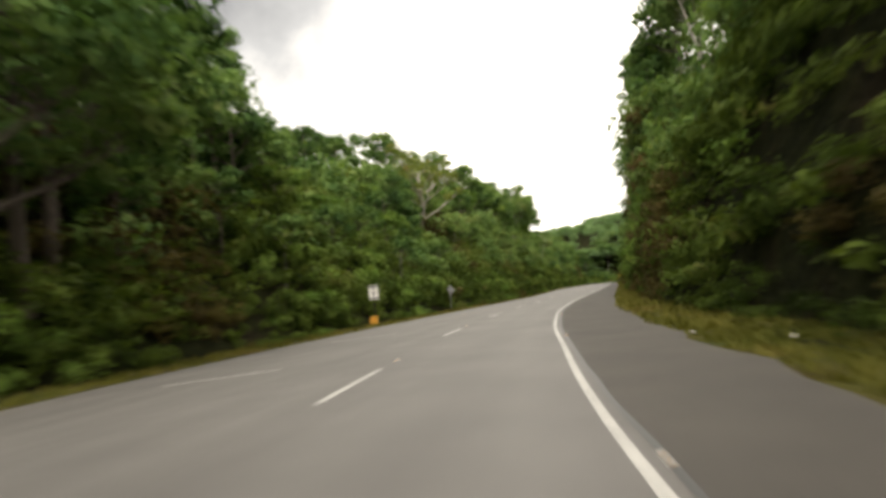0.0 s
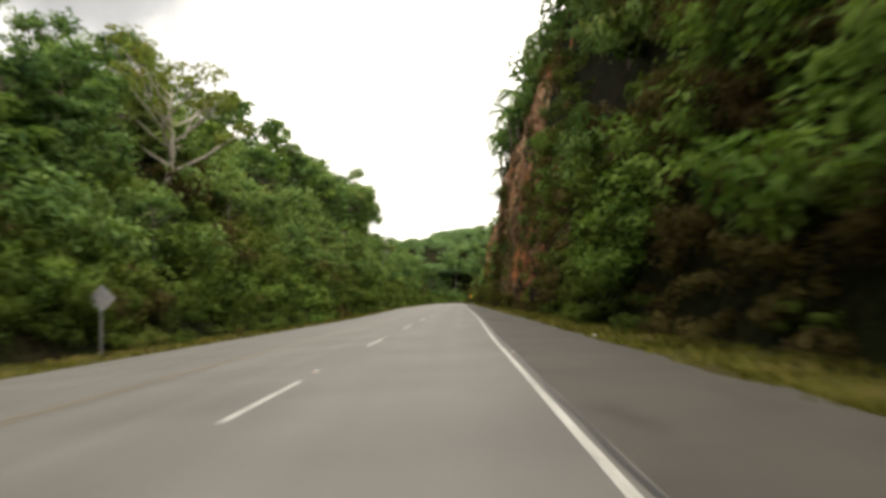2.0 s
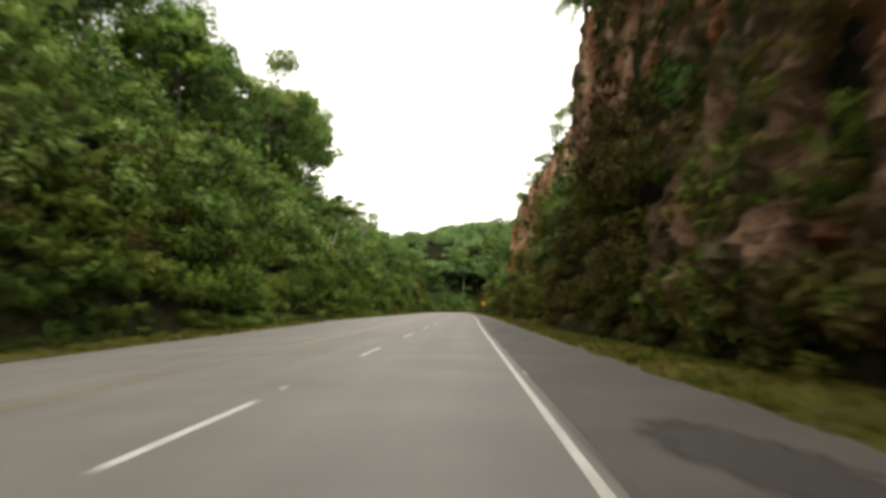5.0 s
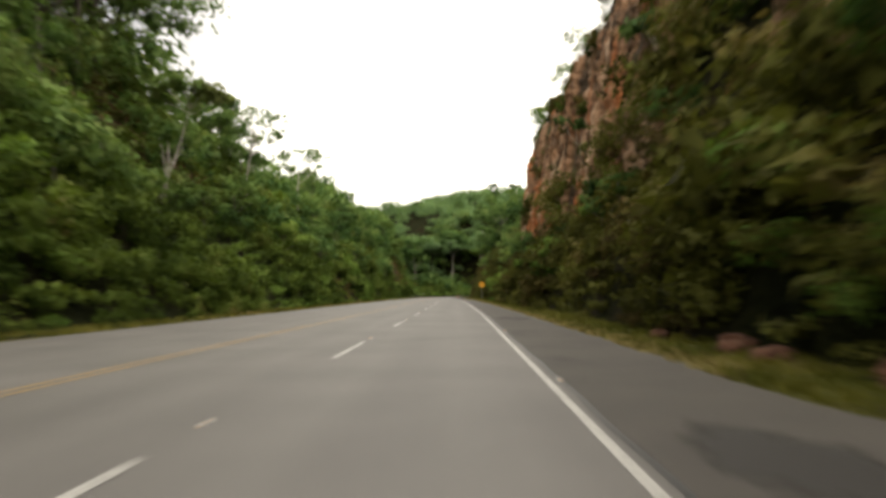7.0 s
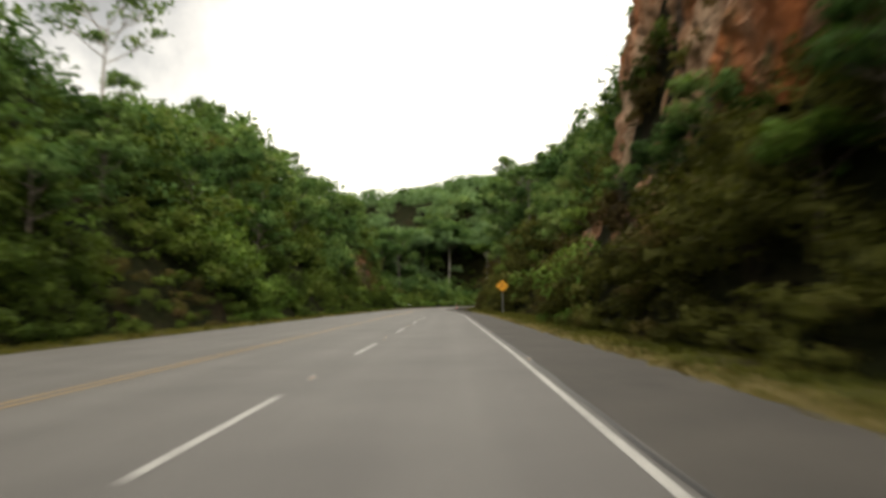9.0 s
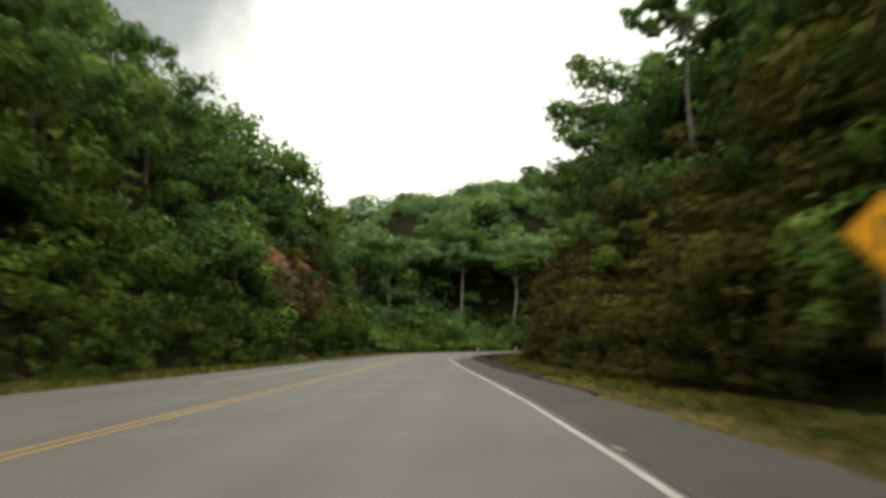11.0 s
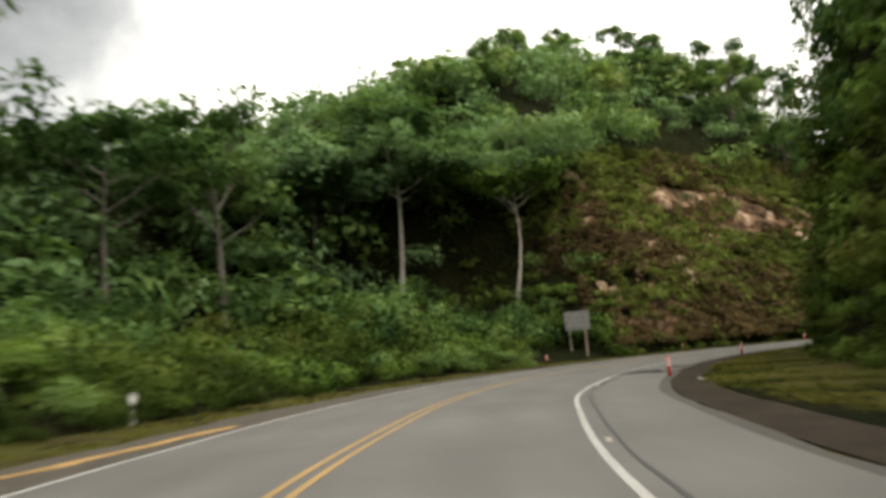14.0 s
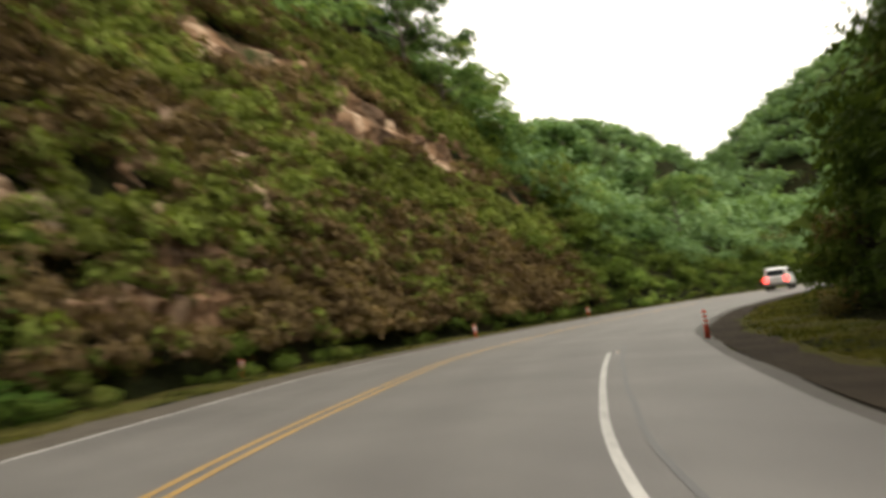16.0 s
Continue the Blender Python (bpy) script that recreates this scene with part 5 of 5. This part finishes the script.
M_CLAY = plain("red_clay", (0.085, 0.036, 0.018), 0.95, 0.0, 0.35, 4.0)
M_PALEROCK = plain("pale_stone", (0.5, 0.47, 0.42), 0.8, 0.0, 0.2)
M_CONCRETE = plain("stained_concrete", (0.38, 0.36, 0.32), 0.85, 0.0, 0.25, 5.0)


def box(sx, sy, sz, at_=(0, 0, 0), bevel=0.0, turn=None):
    bm = bmesh.new()
    bmesh.ops.create_cube(bm, size=1.0)
    bmesh.ops.scale(bm, vec=(sx, sy, sz), verts=bm.verts)
    if bevel:
        bmesh.ops.bevel(bm, geom=list(bm.edges), offset=bevel, segments=2, affect="EDGES")
    if turn is not None:
        bmesh.ops.rotate(bm, cent=(0, 0, 0), matrix=turn.to_3x3(), verts=bm.verts)
    bmesh.ops.translate(bm, vec=at_, verts=bm.verts)
    return bm


def rod(r, h, at_=(0, 0, 0), n=12, r2=None, turn=None):
    bm = bmesh.new()
    bmesh.ops.create_cone(bm, cap_ends=True, segments=n, radius1=r, radius2=r if r2 is None else r2, depth=h)
    if turn is not None:
        bmesh.ops.rotate(bm, cent=(0, 0, 0), matrix=turn.to_3x3(), verts=bm.verts)
    bmesh.ops.translate(bm, vec=at_, verts=bm.verts)
    return bm


def merge_sign(x, y, turn, label):
    root = new("warning_sign")
    part("post", rod(0.035, 3.0, (0, 0.03, 1.2)), M_STEEL, root)
    d = 0.75
    plate = part("plate", box(d, 0.012, d, (0, 0, 2.5), 0.004, pose(0, 0, 0, 0, 45, 0)), M_SIGN, root, "amber diamond sign plate")
    ring = bmesh.new()
    for a in range(4):
        w = box(d * 0.92, 0.004, 0.018, (0, 0, 0))
        bmesh.ops.translate(w, vec=(0, 0, d * 0.45), verts=w.verts)
        bmesh.ops.rotate(w, cent=(0, 0, 0), matrix=pose(0, 0, 0, 0, 45 + 90 * a, 0).to_3x3(), verts=w.verts)
        me = bpy.data.meshes.new("rim")
        w.to_mesh(me)
        w.free()
        ring.from_mesh(me)
    bmesh.ops.translate(ring, vec=(0, -0.011, 2.5), verts=ring.verts)
    part("border", ring, M_BLACK, plate)
    part("symbol_bar", box(0.075, 0.004, 0.4, (-0.1, -0.011, 2.52)), M_BLACK, plate)
    part("symbol_bar", box(0.06, 0.004, 0.16, (0.14, -0.011, 2.4)), M_BLACK, plate)
    part("symbol_bar", box(0.06, 0.004, 0.14, (0.045, -0.0105, 2.67)), M_BLACK, plate)
    part("symbol_bar", box(0.06, 0.004, 0.2, (0.092, -0.0112, 2.54), 0, pose(0, 0, 0, 0, -35, 0)), M_BLACK, plate)
    root.matrix_world = pose(x, y, -0.18, 0, 0, turn)
    return tagged(root, label, "road sign")


merge_sign(5.71, 297.0, -4, "amber diamond warning sign with lane merge symbol on post")


def diamond_back(x, y, z, turn):
    root = new("road_sign")
    part("post", rod(0.035, 2.5, (0, -0.03, 1.0)), M_STEEL, root)
    part("plate", box(0.75, 0.012, 0.75, (0, 0, 2.1), 0.004, pose(0, 0, 0, 0, 45, 0)), M_GREYBACK, root, "grey back of a diamond plate")
    root.matrix_world = pose(x, y, z, 0, 0, turn)
    return tagged(root, "grey back of a diamond road sign on a post", "road sign")


diamond_back(-15.6, 77.7, -0.5, 3)


def board_sign(x, y, turn):
    root = new("sign_board")
    for sx in (-0.55, 0.55):
        part("post", box(0.13, 0.11, 3.7, (sx, -0.08, 1.6), 0.012), M_WOOD, root, "weathered timber post")
    part("board", box(1.75, 0.03, 1.3, (0, 0, 2.75), 0.008), M_GREYBACK, root, "plain grey sheet seen from the back")
    for sz in (2.4, 3.1):
        part("rail", box(1.6, 0.04, 0.06, (0, -0.036, sz)), M_STEEL, root)
    root.matrix_world = pose(x, y, 0, 0, 0, turn)
    return tagged(root, "grey back of a large sign board on timber posts", "road sign")


board_sign(14.4, 413.2, -28)


def marker_panel(x, y, z, turn):
    root = new("road_marker")
    part("post", rod(0.04, 2.9, (0, 0.04, 1.3)), M_BLACK, root, "thin dark post")
    panel = part("panel", box(0.72, 0.02, 1.1, (0, 0, 2.3), 0.006), M_BLACK, root, "dark backing panel")
    for sx in (-0.19, 0.19):
        part("strip", box(0.3, 0.008, 0.74, (sx, -0.016, 2.3)), M_BAND, panel, "white strip")
        for sz in (1.81, 2.79):
            part("strip", box(0.3, 0.008, 0.07, (sx, -0.016, sz)), M_BAND, panel, "white strip")
    root.matrix_world = pose(x, y, z, 0, 0, turn)
    return tagged(root, "dark marker panel with white strips on a post", "road marker")


marker_panel(-16.3, 53.2, -0.5, 8)


def amber_box(x, y, z, turn):
    root = new("marker_block")
    part("body", box(0.56, 0.5, 0.66, (0, 0, 0.3), 0.03), M_AMBER, root)
    part("cap", box(0.6, 0.54, 0.06, (0, 0, 0.655), 0.015), M_AMBER, root)
    root.matrix_world = pose(x, y, z, 0, 0, turn)
    return tagged(root, "amber painted block standing at the road edge", "marker block")


amber_box(-16.2, 52.4, -0.58, 12)


def delineator():
    root = new("delineator_post")
    part("base", rod(0.17, 0.05, (0, 0, 0.025), 16, 0.15), M_BLACK, root, "black rubber base")
    tube_ = part("tube", rod(0.065, 0.72, (0, 0, 0.38), 16, 0.052), M_ORANGE, root, "orange red plastic tube", True)
    for k in range(3):
        z = 0.44 + 0.11 * k
        r = 0.067 - 0.013 * (z / 0.72)
        part("band", rod(r + 0.001, 0.055, (0, 0, z), 16, r), M_BAND, tube_, "white reflective band", True)
    part("cap", rod(0.05, 0.03, (0, 0, 0.752), 16, 0.03), M_ORANGE, root)
    return tagged(root, "orange red delineator post with white bands", "delineator", "delineators along the bend")


first = delineator()
first.matrix_world = pose(3.0, 351.4, -0.06, 2, 3, 10)
for x, y, z, a, b in ((8.7, 382.3, -0.06, -2, 4), (18.3, 397.4, -0.06, 3, 0), (29.3, 407.4, -0.06, 0, 3),
                      (24.3, 419.4, -0.06, 2, -3), (37.0, 423.9, -0.06, -3, 2), (52.0, 430.6, -0.06, 0, 2), (11.2, 409.6, -0.02, 0, 4)):
    copy_thing(first, pose(x, y, z, a, b, 40) @ Matrix.Scale(0.82, 4))


def stub_post():
    root = new("stub_post")
    part("post", box(0.14, 0.14, 0.8, (0, 0, 0.35), 0.02), M_CONCRETE, root)
    part("top_band", box(0.146, 0.146, 0.16, (0, 0, 0.6), 0.01), M_BAND, root, "white painted band")
    part("dark_band", box(0.146, 0.146, 0.14, (0, 0, 0.4), 0.01), M_BLACK, root, "black painted band")
    return tagged(root, "short concrete marker post with a white band", "marker post")


stub = stub_post()
stub.matrix_world = pose(-5.5, 379.6, 0.02, 0, 2, 10)


def stud():
    root = new("road_stud")
    bm = box(0.07, 0.07, 0.018, (0, 0, 0.009))
    top = [v for v in bm.verts if v.co.z > 0.012]
    bmesh.ops.scale(bm, vec=(0.75, 0.6, 1), verts=top)
    part("body", bm, M_BAND, root)
    part("lens", box(0.05, 0.004, 0.01, (0, -0.032, 0.009)), M_AMBER, root)
    return tagged(root, "small white reflective road stud on the asphalt", "road stud", "road studs")


one = stud()
one.matrix_world = pose(*(float(c) for c in at(1.0, 3.0)), 0.001)
for k in range(24):
    s = 1.0 + 12.2 * k + 12.2
    if s < 290:
        x, y = at(s, 3.0)
        copy_thing(one, pose(float(x), float(y), 0.001))
for k in range(35):
    s = 4.0 + 12.2 * k
    x, y = at(s, white_u(s, 1) + 0.16)
    copy_thing(one, pose(float(x), float(y), 0.001, 0, 0, -math.degrees(float(np.interp(s, ALONG, HEAD)))))


def lump(name, size, seed, mat, label, category, group, squash=0.7):
    rng = np.random.default_rng(seed)
    bm = bmesh.new()
    bmesh.ops.create_icosphere(bm, subdivisions=3, radius=size)
    off = Vector(rng.uniform(0, 50, 3))
    for v in bm.verts:
        n = noise.noise(v.co * (1.6 / size) + off) + 0.5 * noise.noise(v.co * (4 / size) + off)
        v.co *= 1 + 0.35 * n
        v.co.z *= squash
    me = bpy.data.meshes.new(name)
    bm.to_mesh(me)
    bm.free()
    me.materials.append(mat)
    return tagged(new(name, me), label, category, group)


for k, (x, y, r) in enumerate(((4.7, 195.4, 0.24), (4.6, 190.6, 0.27), (4.95, 191.2, 0.36), (4.6, 189.0, 0.3), (5.1, 189.6, 0.2), (4.5, 185.3, 0.26), (5.0, 186.1, 0.33))):
    c = lump("clay_boulder", r, 60 + k, M_CLAY, "fallen lump of red clay on the grass verge", "boulder", "fallen clay lumps")
    c.location = (x, y, 0.12 * r)
for k, (x, y, r) in enumerate(((0.75, 48.6, 0.08), (1.0, 46.8, 0.07), (2.6, 11.9, 0.06), (1.45, 14.4, 0.05), (1.3, 21.3, 0.07), (1.1, 70.0, 0.06), (8.2, 379.0, 0.06), (3.2, 181.0, 0.07))):
    c = lump("pale_stone", r, 90 + k, M_PALEROCK, "small pale stone lying on the verge", "stone", "pale stones on the verge", 0.5)
    c.location = (x, y, 0.02 + 0.2 * r)

# ---------------------------------------------------------------- the pickup ahead
M_CARWHITE = plain("white_car_paint", (0.75, 0.75, 0.74), 0.3, 0.0, 0.04)
M_RUBBER = plain("tyre_rubber", (0.02, 0.02, 0.02), 0.85)
M_CARGLASS = plain("dark_car_glass", (0.02, 0.024, 0.026), 0.08, 0.0, 0.1)
M_TAIL, tt, tb = material("lit_tail_lamp")
tb.inputs["Base Color"].default_value = (0.6, 0.02, 0.02, 1)
tb.inputs["Emission Color"].default_value = (1.0, 0.05, 0.04, 1)
tb.inputs["Emission Strength"].default_value = 4.0


def loft(name, sections, mat, parent, label=""):
    """A body from cross-sections along y: rows of y, half width low, half width high, z low, z high."""
    bm = bmesh.new()
    rings = []
    for y, wl, wh, zl, zh in sections:
        zc = zl + (zh - zl) * 0.55
        pts = [(-wl * 0.94, zl), (-wl, zl + 0.12), (-(wl + wh) / 2 * 1.02, zc), (-wh, zh - 0.06), (-wh * 0.9, zh),
               (wh * 0.9, zh), (wh, zh - 0.06), ((wl + wh) / 2 * 1.02, zc), (wl, zl + 0.12), (wl * 0.94, zl)]
        rings.append([bm.verts.new((x, y, z)) for x, z in pts])
    for a, b in zip(rings, rings[1:]):
        for i in range(10):
            bm.faces.new((a[i], a[(i + 1) % 10], b[(i + 1) % 10], b[i]))
    bm.faces.new(rings[0][::-1])
    bm.faces.new(rings[-1])
    bmesh.ops.recalc_face_normals(bm, faces=bm.faces)
    bmesh.ops.bevel(bm, geom=list(bm.edges), offset=0.02, segments=1, affect="EDGES")
    return part(name, bm, mat, parent, label)


def pickup(x, y, turn):
    root = new("pickup_truck")
    body = loft("body", ((-2.6, 0.86, 0.86, 0.48, 1.02), (-2.45, 0.9, 0.9, 0.42, 1.08), (-0.6, 0.9, 0.9, 0.4, 1.1), (1.2, 0.9, 0.9, 0.4, 1.08),
                         (2.3, 0.88, 0.84, 0.42, 1.0), (2.6, 0.8, 0.74, 0.5, 0.86)), M_CARWHITE, root, "white painted body")
    cabin = loft("cabin", ((-2.3, 0.84, 0.7, 1.06, 1.62), (-1.9, 0.85, 0.7, 1.06, 1.74), (0.3, 0.85, 0.7, 1.06, 1.76), (1.25, 0.84, 0.72, 1.06, 1.2)), M_CARWHITE, root, "white cabin and canopy")
    part("rear_window", box(1.2, 0.02, 0.42, (0, -2.335, 1.36), 0.03, pose(0, 0, 0, -6, 0, 0)), M_CARGLASS, cabin, "dark rear window")
    for sx in (-1, 1):
        part("side_window", box(0.02, 2.2, 0.36, (sx * 0.8, -0.7, 1.43), 0.02, pose(0, 0, 0, 0, sx * -14, 0)), M_CARGLASS, cabin, "dark side window")
        lamp = part("tail_lamp", box(0.26, 0.05, 0.4, (sx * 0.74, -2.61, 0.86), 0.015), M_TAIL, body, "glowing red tail lamp")
        part("mirror", box(0.16, 0.1, 0.16, (sx * 0.94, 1.0, 1.15), 0.03), M_CARWHITE, root)
        for wy in (-1.6, 1.65):
            wheel = part("wheel", rod(0.37, 0.24, (sx * 0.78, wy, 0.37), 24, None, pose(0, 0, 0, 0, 90, 0)), M_RUBBER, root, "black rubber tyre")
            part("rim", rod(0.22, 0.02, (sx * 0.905, wy, 0.37), 18, None, pose(0, 0, 0, 0, 90, 0)), M_STEEL, wheel)
    part("bumper", box(1.7, 0.16, 0.2, (0, -2.66, 0.52), 0.03), M_STEEL, root, "grey rear bumper")
    part("number_plate", box(0.32, 0.01, 0.16, (0, -2.625, 0.8)), M_BAND, body, "plain pale plate")
    part("handle", box(0.2, 0.03, 0.05, (0, -2.62, 0.98), 0.008), M_BLACK, body)
    root.matrix_world = pose(x, y, 0.0, 0, 0, turn)
    return tagged(root, "white pickup with canopy and lit red tail lamps", "pickup truck")


pickup(73.4, 429.4, -68.0)
